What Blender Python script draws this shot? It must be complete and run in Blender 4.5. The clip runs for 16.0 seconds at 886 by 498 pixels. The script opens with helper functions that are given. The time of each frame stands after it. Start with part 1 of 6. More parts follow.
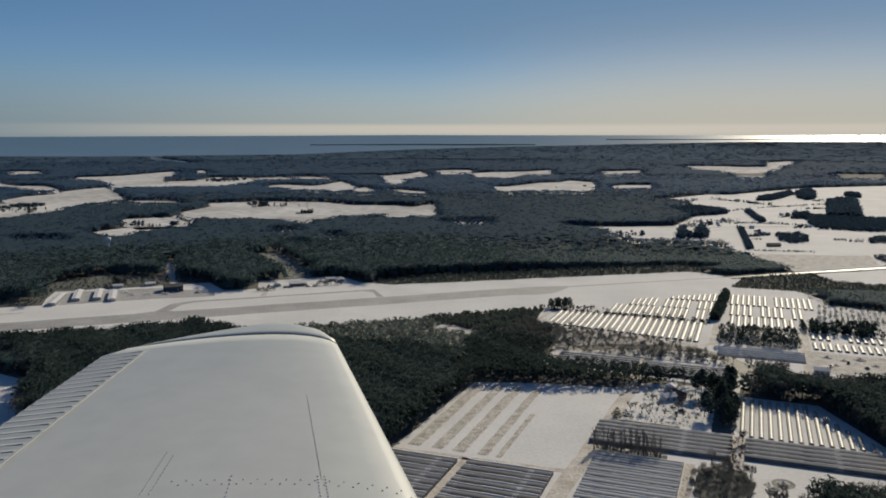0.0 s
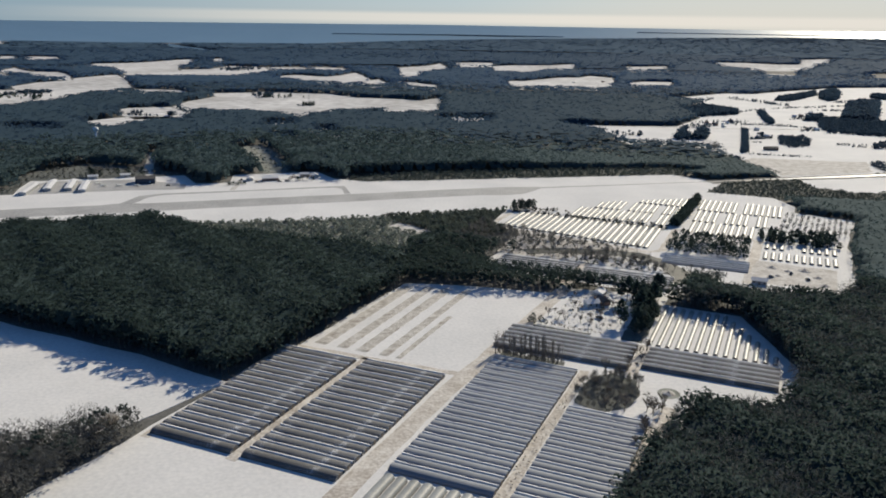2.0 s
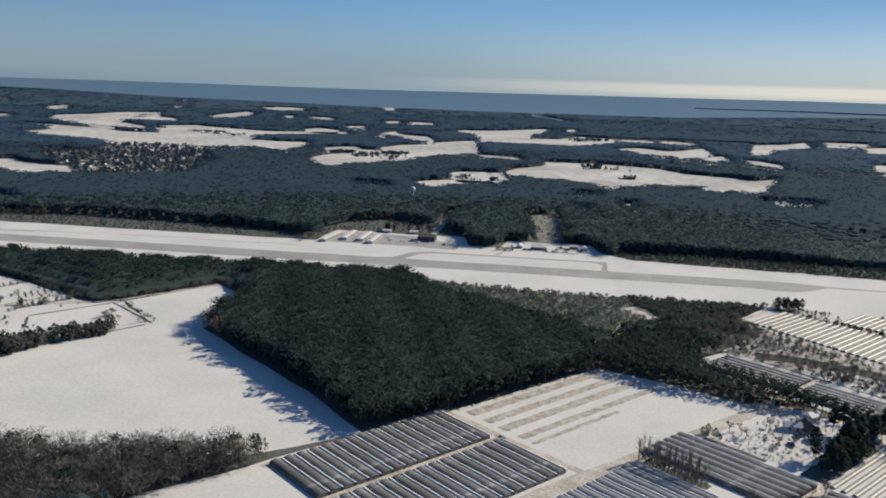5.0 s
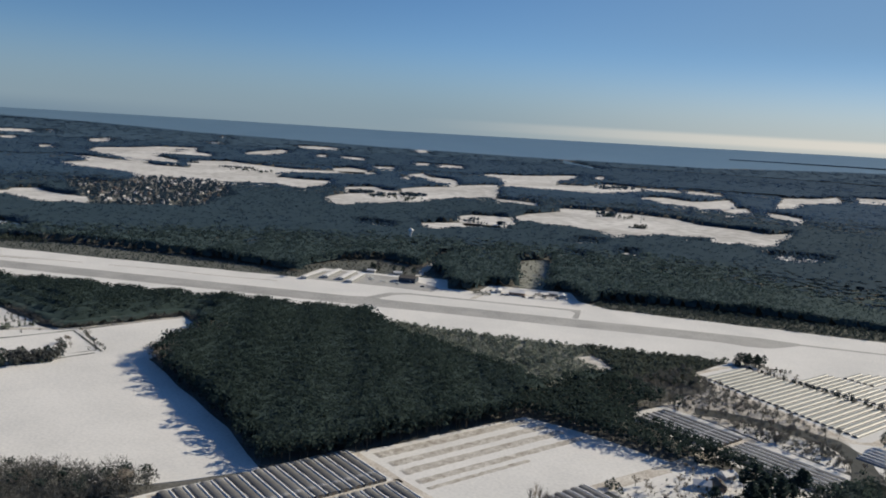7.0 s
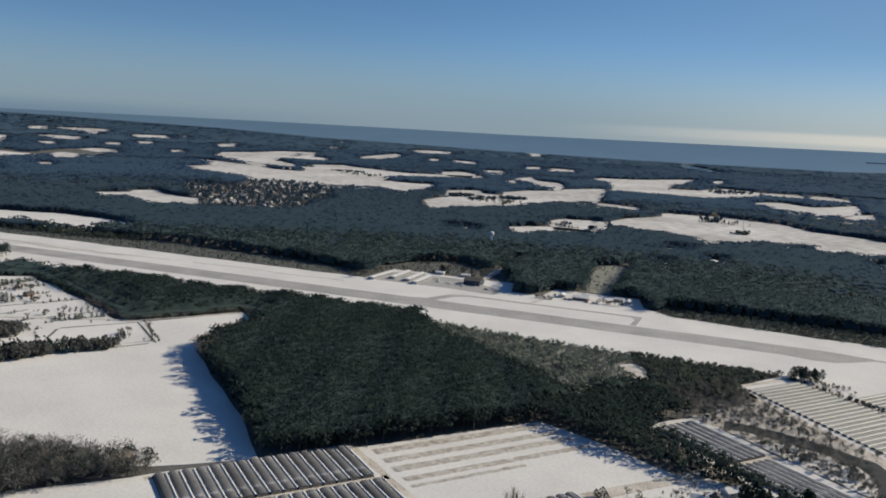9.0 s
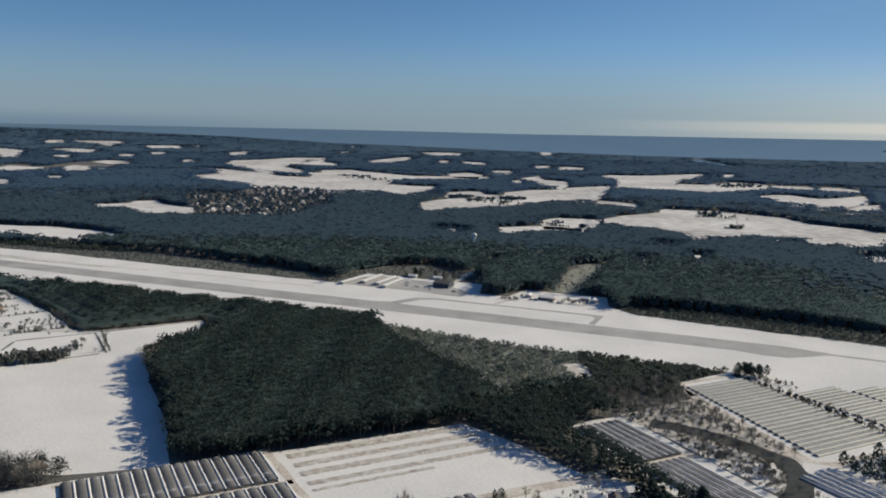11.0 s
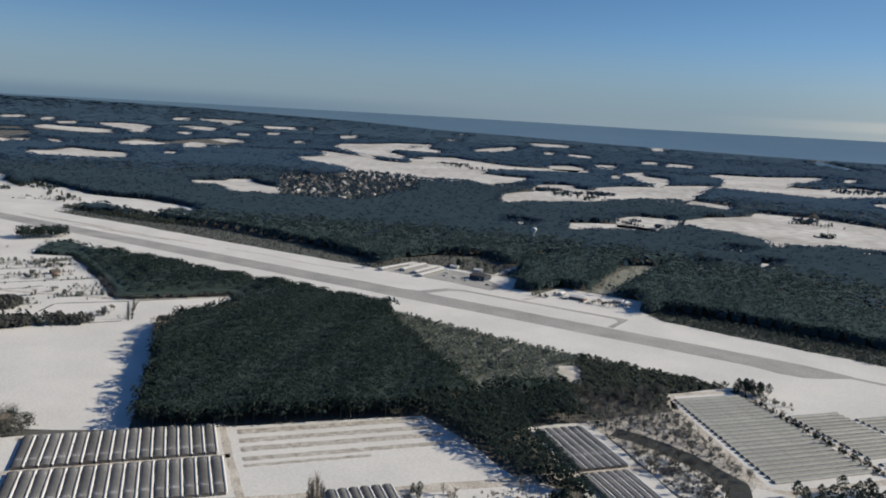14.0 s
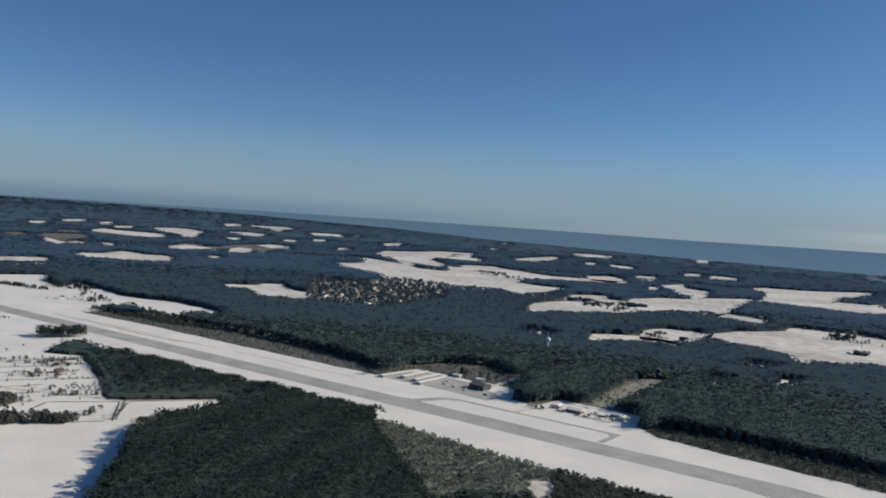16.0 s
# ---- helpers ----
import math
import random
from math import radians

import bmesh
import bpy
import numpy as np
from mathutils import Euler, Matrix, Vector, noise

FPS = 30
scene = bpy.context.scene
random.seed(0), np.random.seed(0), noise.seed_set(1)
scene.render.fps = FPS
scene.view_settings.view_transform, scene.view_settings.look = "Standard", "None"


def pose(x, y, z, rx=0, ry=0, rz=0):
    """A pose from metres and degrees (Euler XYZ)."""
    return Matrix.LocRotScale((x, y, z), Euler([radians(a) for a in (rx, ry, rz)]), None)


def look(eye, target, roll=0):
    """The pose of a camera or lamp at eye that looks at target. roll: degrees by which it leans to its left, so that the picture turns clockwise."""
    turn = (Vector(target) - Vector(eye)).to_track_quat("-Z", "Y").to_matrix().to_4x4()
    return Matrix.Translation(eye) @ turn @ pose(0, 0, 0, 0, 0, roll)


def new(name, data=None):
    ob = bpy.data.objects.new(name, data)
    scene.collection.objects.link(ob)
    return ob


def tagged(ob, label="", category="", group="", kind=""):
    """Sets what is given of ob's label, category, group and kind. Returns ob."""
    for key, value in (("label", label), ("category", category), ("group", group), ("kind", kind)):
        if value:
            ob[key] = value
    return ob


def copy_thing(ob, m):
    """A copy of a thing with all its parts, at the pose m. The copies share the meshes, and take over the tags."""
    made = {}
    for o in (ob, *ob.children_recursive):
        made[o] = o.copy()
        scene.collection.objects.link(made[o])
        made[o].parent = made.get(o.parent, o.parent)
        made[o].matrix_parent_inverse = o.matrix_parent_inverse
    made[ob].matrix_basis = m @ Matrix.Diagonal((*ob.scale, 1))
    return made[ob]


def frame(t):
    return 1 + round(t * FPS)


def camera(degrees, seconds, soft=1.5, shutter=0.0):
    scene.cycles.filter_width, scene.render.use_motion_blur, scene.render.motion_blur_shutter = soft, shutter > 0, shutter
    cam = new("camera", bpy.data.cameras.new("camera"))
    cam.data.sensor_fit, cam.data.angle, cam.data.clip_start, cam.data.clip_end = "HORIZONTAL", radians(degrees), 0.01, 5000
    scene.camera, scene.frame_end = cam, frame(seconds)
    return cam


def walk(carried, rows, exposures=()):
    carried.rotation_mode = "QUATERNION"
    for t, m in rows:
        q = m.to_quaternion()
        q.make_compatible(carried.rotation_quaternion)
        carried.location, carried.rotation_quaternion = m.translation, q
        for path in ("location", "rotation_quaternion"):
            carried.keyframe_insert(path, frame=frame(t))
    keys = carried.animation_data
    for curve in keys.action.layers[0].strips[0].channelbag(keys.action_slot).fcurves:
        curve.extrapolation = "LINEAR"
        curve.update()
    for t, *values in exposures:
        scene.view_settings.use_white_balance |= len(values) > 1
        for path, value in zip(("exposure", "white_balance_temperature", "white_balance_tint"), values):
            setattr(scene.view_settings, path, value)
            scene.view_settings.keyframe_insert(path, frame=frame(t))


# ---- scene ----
EXPOSURES = [(0, -0.30, 6720, 10), (0.5, -0.22, 6680, 10), (0.9, -0.04, 6600, 10), (1.6, 0.14, 6450, 10), (3.5, 0.24, 6450, 10), (5, 0.18, 6550, 10), (9, 0.10, 6600, 10), (12.5, 0.10, 6550, 10), (16, 0.08, 6450, 10)]
cam = camera(57.47, 16.0, soft=1.85)
# seconds, eye, heading to the left of +y, tilt above the level, lean to the left
PATH = [
    (0, 0.0, 0.0, 150.0, -0.00, -8.00, 0.02),
    (0.5, 15.2, 0.5, 151.3, 2.34, -12.40, -0.31),
    (1, 30.5, 1.3, 152.5, 1.94, -13.86, -1.61),
    (1.5, 45.7, 2.7, 153.5, 1.43, -15.32, -0.90),
    (2, 60.8, 5.1, 154.4, 2.27, -15.53, 0.91),
    (2.5, 75.8, 8.6, 155.3, 8.71, -15.97, 0.81),
    (3, 90.7, 12.8, 156.3, 13.07, -16.13, 1.25),
    (3.5, 105.7, 17.6, 157.4, 15.16, -13.44, 4.08),
    (4, 120.9, 22.5, 158.2, 15.59, -12.51, 4.72),
    (4.5, 135.9, 27.8, 159.1, 18.33, -12.33, 3.68),
    (5, 150.6, 33.4, 159.8, 28.01, -11.23, 1.79),
    (5.2, 156.4, 35.9, 160.1, 31.49, -11.42, 1.38),
    (7.5, 221.0, 70.3, 163.9, 31.27, -7.94, 3.89),
    (8, 234.4, 78.8, 164.5, 32.33, -7.90, 4.31),
    (8.5, 247.6, 87.5, 165.1, 34.29, -8.29, 4.05),
    (9, 260.6, 96.4, 165.8, 40.02, -8.57, 2.93),
    (11.5, 321.0, 143.9, 171.8, 42.33, -8.79, 0.72),
    (12, 331.9, 153.8, 172.9, 43.55, -9.25, 0.31),
    (12.5, 342.3, 164.0, 173.9, 45.48, -9.18, 0.58),
    (13, 352.3, 174.2, 174.9, 46.77, -9.43, 1.26),
    (13.5, 362.0, 184.8, 175.9, 48.39, -9.44, 2.94),
    (14, 371.5, 195.5, 176.9, 50.42, -9.64, 3.14),
    (14.5, 380.8, 206.4, 177.9, 53.14, -9.79, 3.26),
    (15, 390.1, 217.3, 178.8, 54.38, -8.47, 3.40),
    (15.5, 399.4, 228.0, 179.7, 55.80, -5.28, 3.17),
    (16, 408.6, 238.7, 180.5, 54.69, -2.24, 3.75),
]
walk(cam, [(t, pose(x, y, z, 90 + tilt, 0, turn) @ pose(0, 0, 0, 0, 0, lean)) for t, x, y, z, turn, tilt, lean in PATH], EXPOSURES)

# ---- world, sun ----
SUN_TURN, SUN_UP = 28.0, 27.0
world = bpy.data.worlds.new("sky")
scene.world = world
world.use_nodes = True
wn = world.node_tree
sky = wn.nodes.new("ShaderNodeTexSky")
sky.sky_type = "NISHITA"
sky.sun_disc = False
sky.sun_elevation, sky.sun_rotation = radians(SUN_UP), radians(SUN_TURN)
sky.altitude, sky.air_density, sky.dust_density, sky.ozone_density = 200, 0.74, 0.06, 4.0
wn.nodes["Background"].inputs["Strength"].default_value = 0.074
_tc, _dip = wn.nodes.new("ShaderNodeTexCoord"), wn.nodes.new("ShaderNodeVectorMath")
_dip.inputs[1].default_value = (0, 0, 0.012)  # the horizon lies a little below the level, as seen from the air
wn.links.new(_tc.outputs["Generated"], _dip.inputs[0])
wn.links.new(_dip.outputs[0], sky.inputs[0])
# winter haze low over the land and the bay, grey-blue, turning cream towards the sun
def _world_node(kind, **values):
    n = wn.nodes.new("ShaderNode" + kind)
    for k, v in values.items():
        n.inputs[k.replace("_", " ")].default_value = v
    return n


def _ease(source, lo, hi, low, high):
    n = _world_node("MapRange", From_Min=lo, From_Max=hi, To_Min=low, To_Max=high)
    n.interpolation_type = "SMOOTHSTEP"
    wn.links.new(source, n.inputs["Value"])
    return n.outputs[0]


def _blend(amount, below, above):
    n = wn.nodes.new("ShaderNodeMix")
    n.data_type = "RGBA"
    for i, v in ((0, amount), (6, below), (7, above)):
        if isinstance(v, tuple):
            n.inputs[i].default_value = (*v, 1)
        else:
            wn.links.new(v, n.inputs[i])
    return n.outputs[2]


def _times(a, b):
    n = wn.nodes.new("ShaderNodeMath")
    n.operation = "MULTIPLY"
    wn.links.new(a, n.inputs[0])
    wn.links.new(b, n.inputs[1])
    return n.outputs[0]


_xyz, _dot, _hue = wn.nodes.new("ShaderNodeSeparateXYZ"), wn.nodes.new("ShaderNodeVectorMath"), _world_node("HueSaturation", Saturation=1.12, Value=1.04)
_dot.operation = "DOT_PRODUCT"
_dot.inputs[1].default_value = (math.sin(radians(SUN_TURN)), math.cos(radians(SUN_TURN)), 0)
wn.links.new(_tc.outputs["Generated"], _xyz.inputs[0])
wn.links.new(_tc.outputs["Generated"], _dot.inputs[0])
wn.links.new(sky.outputs[0], _hue.inputs["Color"])
_up, _sunward = _xyz.outputs["Z"], _dot.outputs["Value"]
_side = _ease(_sunward, 0.45, 0.98, 0.0, 1.0)
_air = _blend(_ease(_up, 0.11, 0.0, 0.0, 0.86), _hue.outputs[0], _blend(_side, (2.7, 3.7, 4.6), (6.2, 6.4, 6.2)))
_air = _blend(_times(_ease(_up, 0.03, 0.13, 0.0, 0.62), _ease(_sunward, 0.42, 0.97, 0.0, 1.0)), _air, (2.2, 3.6, 5.2))
_air = _blend(_times(_ease(_up, 0.17, 0.0, 0.0, 0.7), _ease(_sunward, 0.86, 1.0, 0.0, 1.0)), _air, (8.6, 8.1, 7.0))
_air = _blend(_times(_ease(_up, 0.016, -0.004, 0.0, 0.75), _ease(_sunward, 0.45, -0.15, 0.0, 1.0)), _air, (1.6, 2.6, 3.7))
_bank = _blend(_times(_times(_ease(_up, 0.016, 0.010, 0.0, 0.9), _ease(_up, -0.001, 0.005, 0.25, 1.0)), _side), _air, (9.6, 9.0, 8.0))
wn.links.new(_bank, wn.nodes["Background"].inputs["Color"])
sun = new("sun", bpy.data.lights.new("sun", "SUN"))
sun.data.energy, sun.data.angle, sun.data.color = 4.4, radians(0.6), (1.0, 0.895, 0.70)
_d = Vector((math.sin(radians(SUN_TURN)) * math.cos(radians(SUN_UP)), math.cos(radians(SUN_TURN)) * math.cos(radians(SUN_UP)), math.sin(radians(SUN_UP))))
sun.matrix_world = look(_d * 900, (0, 0, 0))


# ---- materials ----
def material(name, dark, light, scale=1.0, rough=0.8, metal=0.0, fine=8.0, bump=0.3, bump_size=0.1, island=0.0, objectwise=0.0, spec=0.3, coords="Object", broad=None, leafy=0.0):
    """Two-scale mottled surface between two colours; island and objectwise vary the brightness piece by piece."""
    m = bpy.data.materials.new(name)
    m.use_nodes = True
    nt = m.node_tree
    N, L = nt.nodes, nt.links
    p = N["Principled BSDF"]
    p.inputs["Roughness"].default_value, p.inputs["Metallic"].default_value = rough, metal
    p.inputs["Specular IOR Level"].default_value = spec
    tc = N.new("ShaderNodeTexCoord")
    big, small = N.new("ShaderNodeTexNoise"), N.new("ShaderNodeTexNoise")
    big.inputs["Scale"].default_value, small.inputs["Scale"].default_value = scale, scale * fine
    big.inputs["Detail"].default_value, small.inputs["Detail"].default_value = 4, 3
    for t in (big, small):
        L.new(tc.outputs[coords], t.inputs["Vector"])
    mix = N.new("ShaderNodeMath")
    mix.operation = "MULTIPLY_ADD"
    L.new(small.outputs["Fac"], mix.inputs[0])
    mix.inputs[1].default_value = 0.5
    half = N.new("ShaderNodeMath")
    half.operation = "MULTIPLY"
    half.inputs[1].default_value = 0.5
    L.new(big.outputs["Fac"], half.inputs[0])
    L.new(half.outputs[0], mix.inputs[2])
    ramp = N.new("ShaderNodeValToRGB")
    ramp.color_ramp.elements[0].position, ramp.color_ramp.elements[1].position = broad or (0.36, 0.64)
    ramp.color_ramp.elements[0].color, ramp.color_ramp.elements[1].color = (*dark, 1), (*light, 1)
    L.new(mix.outputs[0], ramp.inputs["Fac"])
    colour = ramp.outputs["Color"]
    for amount, node, out in ((island, "ShaderNodeNewGeometry", "Random Per Island"), (objectwise, "ShaderNodeObjectInfo", "Random")):
        if amount:
            g = N.new(node)
            r = N.new("ShaderNodeMapRange")
            r.inputs["To Min"].default_value, r.inputs["To Max"].default_value = 1 - amount, 1 + amount
            L.new(g.outputs[out], r.inputs["Value"])
            h = N.new("ShaderNodeHueSaturation")
            L.new(r.outputs[0], h.inputs["Value"])
            L.new(colour, h.inputs["Color"])
            colour = h.outputs["Color"]
    L.new(colour, p.inputs["Base Color"])
    if bump:
        b = N.new("ShaderNodeBump")
        b.inputs["Strength"].default_value, b.inputs["Distance"].default_value = bump, bump_size
        L.new(small.outputs["Fac"], b.inputs["Height"])
        L.new(b.outputs[0], p.inputs["Normal"])
    if leafy:
        # fine needles and twigs scatter light like fuzz, tinted blue to imitate haze
        p.inputs["Sheen Weight"].default_value, p.inputs["Sheen Roughness"].default_value = 0.10, 0.6
        p.inputs["Sheen Tint"].default_value = (0.6, 0.92, 1.0, 1)
        # light passing through leaves and needles
        back, both = N.new("ShaderNodeBsdfTranslucent"), N.new("ShaderNodeMixShader")
        both.inputs[0].default_value = leafy
        L.new(colour, back.inputs["Color"])
        L.new(p.outputs[0], both.inputs[1])
        L.new(back.outputs[0], both.inputs[2])
        L.new(both.outputs[0], N["Material Output"].inputs["Surface"])
    return m


SNOW = material("snow", (0.66, 0.66, 0.66), (0.82, 0.81, 0.80), 0.02, 0.8, fine=30, bump=0.2, bump_size=0.2, spec=0.05)
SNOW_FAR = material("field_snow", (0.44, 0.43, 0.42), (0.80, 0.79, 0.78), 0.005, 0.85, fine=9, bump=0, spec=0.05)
SNOW_ROUGH = material("trodden_snow", (0.42, 0.39, 0.35), (0.76, 0.74, 0.71), 0.12, 0.85, fine=9, bump=0.6, bump_size=0.3, spec=0.05)
TRACK = material("snowy_dirt_track", (0.40, 0.355, 0.31), (0.74, 0.71, 0.665), 0.1, 0.85, fine=8, bump=0.6, bump_size=0.25)
SOIL = material("snow_dusted_soil", (0.27, 0.24, 0.21), (0.70, 0.68, 0.65), 0.25, 0.85, fine=6, bump=0.5, bump_size=0.2)
LITTER = material("forest_litter", (0.075, 0.076, 0.072), (0.19, 0.188, 0.18), 0.05, 0.95, fine=12, bump=0.3, bump_size=0.5)
ASPHALT = material("runway_asphalt", (0.30, 0.30, 0.30), (0.50, 0.495, 0.49), 0.03, 0.8, fine=20, bump=0.2, bump_size=0.05)
WATER = material("bay_water", (0.135, 0.215, 0.275), (0.165, 0.25, 0.31), 0.004, 0.34, fine=12, bump=0.12, bump_size=1.0, spec=0.5)
CREEK = material("dark_creek", (0.042, 0.046, 0.046), (0.080, 0.084, 0.082), 0.1, 0.6, fine=5, bump=0.3, spec=0.12)
# haze at runway distance is mixed into the two runway pine colours
PINE_MID_HAZED = material("hazed_runway_needles", (0.035, 0.060, 0.064), (0.054, 0.083, 0.088), 0.012, 0.8, fine=210, bump=0, island=0.08, spec=0.1, leafy=0.5)
PINE = material("pine_needles", (0.032, 0.051, 0.047), (0.050, 0.073, 0.066), 0.012, 0.8, fine=210, bump=0, island=0.08, spec=0.1, leafy=0.5)
CANOPY_MID_HAZED = material("hazed_runway_canopy", (0.041, 0.063, 0.068), (0.059, 0.086, 0.091), 0.02, 0.9, fine=24, bump=0.4, bump_size=0.4, spec=0.05, leafy=0.3)
CANOPY = material("pine_canopy", (0.033, 0.051, 0.048), (0.051, 0.072, 0.066), 0.02, 0.9, fine=24, bump=0.4, bump_size=0.4, spec=0.05, leafy=0.3)
# blue of the haze over far land mixed into these three tree colours
PINE_DISTANT_HAZED = material("hazed_farthest_woods", (0.041, 0.087, 0.170), (0.055, 0.104, 0.195), 0.006, 0.9, fine=60, bump=0, island=0.06, spec=0.05, leafy=0.5)
HORIZON_HAZED = material("hazed_horizon_land", (0.078, 0.142, 0.235), (0.094, 0.160, 0.258), 0.004, 0.95, fine=30, bump=0, spec=0.05, leafy=0.5)
PINE_FAR_HAZED = material("hazed_distant_woods", (0.034, 0.064, 0.104), (0.050, 0.085, 0.130), 0.006, 0.9, fine=60, bump=0, island=0.06, spec=0.05, leafy=0.5)
GRASS = material("dead_grass", (0.145, 0.157, 0.135), (0.34, 0.35, 0.32), 0.08, 0.9, fine=10, bump=0.4, bump_size=0.2)
BRUSH = material("leafless_brush", (0.085, 0.088, 0.084), (0.155, 0.155, 0.148), 0.05, 0.9, fine=12, bump=0, island=0.2, spec=0.1, leafy=0.4)
VERGE_SOIL = material("dark_verge_ground", (0.048, 0.058, 0.055), (0.090, 0.100, 0.094), 0.05, 0.95, fine=12, bump=0.3, bump_size=0.3)
VERGE_BRUSH = material("runway_verge_brush", (0.052, 0.070, 0.066), (0.086, 0.106, 0.100), 0.03, 0.9, fine=20, bump=0, island=0.12, spec=0.1, leafy=0.4)
YOUNG_PINE = material("young_pine_needles", (0.068, 0.086, 0.074), (0.118, 0.140, 0.120), 0.03, 0.85, fine=30, bump=0, island=0.15, spec=0.1, leafy=0.45)
SCRUB = material("scrub_leaves", (0.135, 0.165, 0.145), (0.235, 0.262, 0.225), 0.03, 0.8, fine=14, bump=0.5, bump_size=0.3, island=0.25, spec=0.15, leafy=0.35)
BRUSHLAND = material("brushy_ground", (0.085, 0.094, 0.087), (0.150, 0.159, 0.149), 0.08, 0.9, fine=10, bump=0.4, bump_size=0.2)
WET_ROAD = material("wet_road", (0.12, 0.12, 0.12), (0.34, 0.33, 0.32), 0.06, 0.28, fine=10, bump=0.2, bump_size=0.03, spec=0.6)
TWIG_DARK = material("dark_twigs", (0.108, 0.107, 0.102), (0.180, 0.177, 0.168), 0.4, 0.9, fine=6, bump=0, leafy=0.25)
BARK = material("grey_bark", (0.06, 0.05, 0.042), (0.14, 0.12, 0.10), 0.8, 0.9, fine=8, bump=0.6, bump_size=0.04)
TWIG = material("bare_twigs", (0.20, 0.175, 0.15), (0.34, 0.305, 0.27), 0.4, 0.9, fine=6, bump=0, objectwise=0.25)
CLOTH = material("black_shade_cloth", (0.11, 0.11, 0.113), (0.18, 0.18, 0.182), 0.15, 0.85, fine=20, bump=0.2, bump_size=0.03, objectwise=0.2, spec=0.4)
# patches of snow left on the cloth
_ramp = CLOTH.node_tree.nodes["Color Ramp"].color_ramp
_ramp.elements[1].position = 0.56
_ramp.elements.new(0.60).color = (0.19, 0.19, 0.19, 1)
_ramp.elements.new(0.66).color = (0.62, 0.62, 0.63, 1)
CLOTH_BLUE = material("grey_poly_film", (0.19, 0.21, 0.245), (0.26, 0.28, 0.32), 0.15, 0.75, fine=20, bump=0.2, bump_size=0.03, objectwise=0.12, spec=0.5)
# the blue shade on the hangar's front is put into its siding colour
SHADE_BLUE_SIDING = material("shade_blue_siding", (0.035, 0.050, 0.075), (0.065, 0.082, 0.110), 0.5, 0.6, fine=8, bump=0.2, bump_size=0.02)
FILM = material("white_poly_film", (0.29, 0.30, 0.29), (0.42, 0.43, 0.42), 0.4, 0.5, fine=8, bump=0.3, bump_size=0.05, objectwise=0.12, spec=0.3)
BOARD = material("weathered_board", (0.12, 0.10, 0.08), (0.25, 0.21, 0.17), 1.5, 0.85, fine=8, bump=0.4, bump_size=0.02)
WALL = material("painted_siding", (0.50, 0.49, 0.46), (0.70, 0.69, 0.66), 0.6, 0.7, fine=10, bump=0.2, bump_size=0.02, objectwise=0.3)
BRICK = material("brown_brick_wall", (0.20, 0.13, 0.10), (0.33, 0.22, 0.17), 1.0, 0.85, fine=8, bump=0.4, bump_size=0.02, objectwise=0.2)
METAL_WALL = material("grey_metal_cladding", (0.30, 0.31, 0.32), (0.45, 0.46, 0.47), 0.5, 0.45, metal=0.4, fine=8, bump=0.2, bump_size=0.02)
ROOF_SNOW = material("snowy_roof", (0.68, 0.68, 0.69), (0.84, 0.83, 0.82), 0.4, 0.7, fine=8, bump=0.4, bump_size=0.1)
SHINGLE = material("dark_shingle", (0.06, 0.06, 0.06), (0.13, 0.12, 0.12), 0.8, 0.85, fine=10, bump=0.5, bump_size=0.03)
GLASS = material("window_glass", (0.02, 0.025, 0.03), (0.04, 0.05, 0.06), 0.8, 0.1, fine=4, bump=0, spec=0.6)
TANK_PAINT = material("white_tank_paint", (0.66, 0.67, 0.68), (0.80, 0.80, 0.80), 0.2, 0.4, fine=8, bump=0.1, bump_size=0.02)
STEEL = material("galvanised_steel", (0.28, 0.29, 0.30), (0.42, 0.43, 0.44), 1.0, 0.5, metal=0.7, fine=6, bump=0.2, bump_size=0.01)
CAR_PAINT = material("car_paint", (0.10, 0.10, 0.12), (0.16, 0.16, 0.18), 0.5, 0.3, fine=4, bump=0, objectwise=0.8, spec=0.5)
RUBBER = material("tyre_rubber", (0.02, 0.02, 0.02), (0.035, 0.035, 0.035), 3.0, 0.85, fine=6, bump=0.2, bump_size=0.01)
WING_PAINT = material("wing_paint", (0.53, 0.555, 0.545), (0.60, 0.62, 0.605), 0.8, 0.42, fine=10, bump=0.015, bump_size=0.01, spec=0.5)
WING_EDGE = material("bare_rivet_metal", (0.45, 0.46, 0.46), (0.62, 0.63, 0.63), 30.0, 0.4, metal=0.5, fine=4, bump=0.1, bump_size=0.002)
SEAM = material("dark_seam", (0.24, 0.245, 0.24), (0.36, 0.36, 0.35), 20.0, 0.7, fine=4, bump=0)


# ---- helpers of this scene ----
def part(name, bm, mat, parent=None, label="", at=None):
    """Links a bmesh (or (verts, faces)) as one mesh object under a thing or part."""
    me = bpy.data.meshes.new(name)
    if isinstance(bm, tuple):
        me.from_pydata(*[bm[0], [], bm[1]])
    else:
        bm.to_mesh(me)
        bm.free()
    me.materials.append(mat)
    ob = new(name, me)
    if parent is not None:
        ob.parent = parent
    if at is not None:
        ob.matrix_basis = at
    return tagged(ob, label)


def share(name, ob, parent, at):
    """One more object on the mesh of ob."""
    o = new(name, ob.data)
    o.parent, o.matrix_basis = parent, at
    return o


def smooth(ob):
    for f in ob.data.polygons:
        f.use_smooth = True
    return ob


def box(bm, x0, x1, y0, y1, z0, z1, bevel=0.0):
    r = bmesh.ops.create_cube(bm, size=1, matrix=Matrix.LocRotScale(((x0 + x1) / 2, (y0 + y1) / 2, (z0 + z1) / 2), None, (x1 - x0, y1 - y0, z1 - z0)))
    if bevel:
        bmesh.ops.bevel(bm, geom=list({e for v in r["verts"] for e in v.link_edges}), offset=bevel, segments=1, affect="EDGES")
    return bm


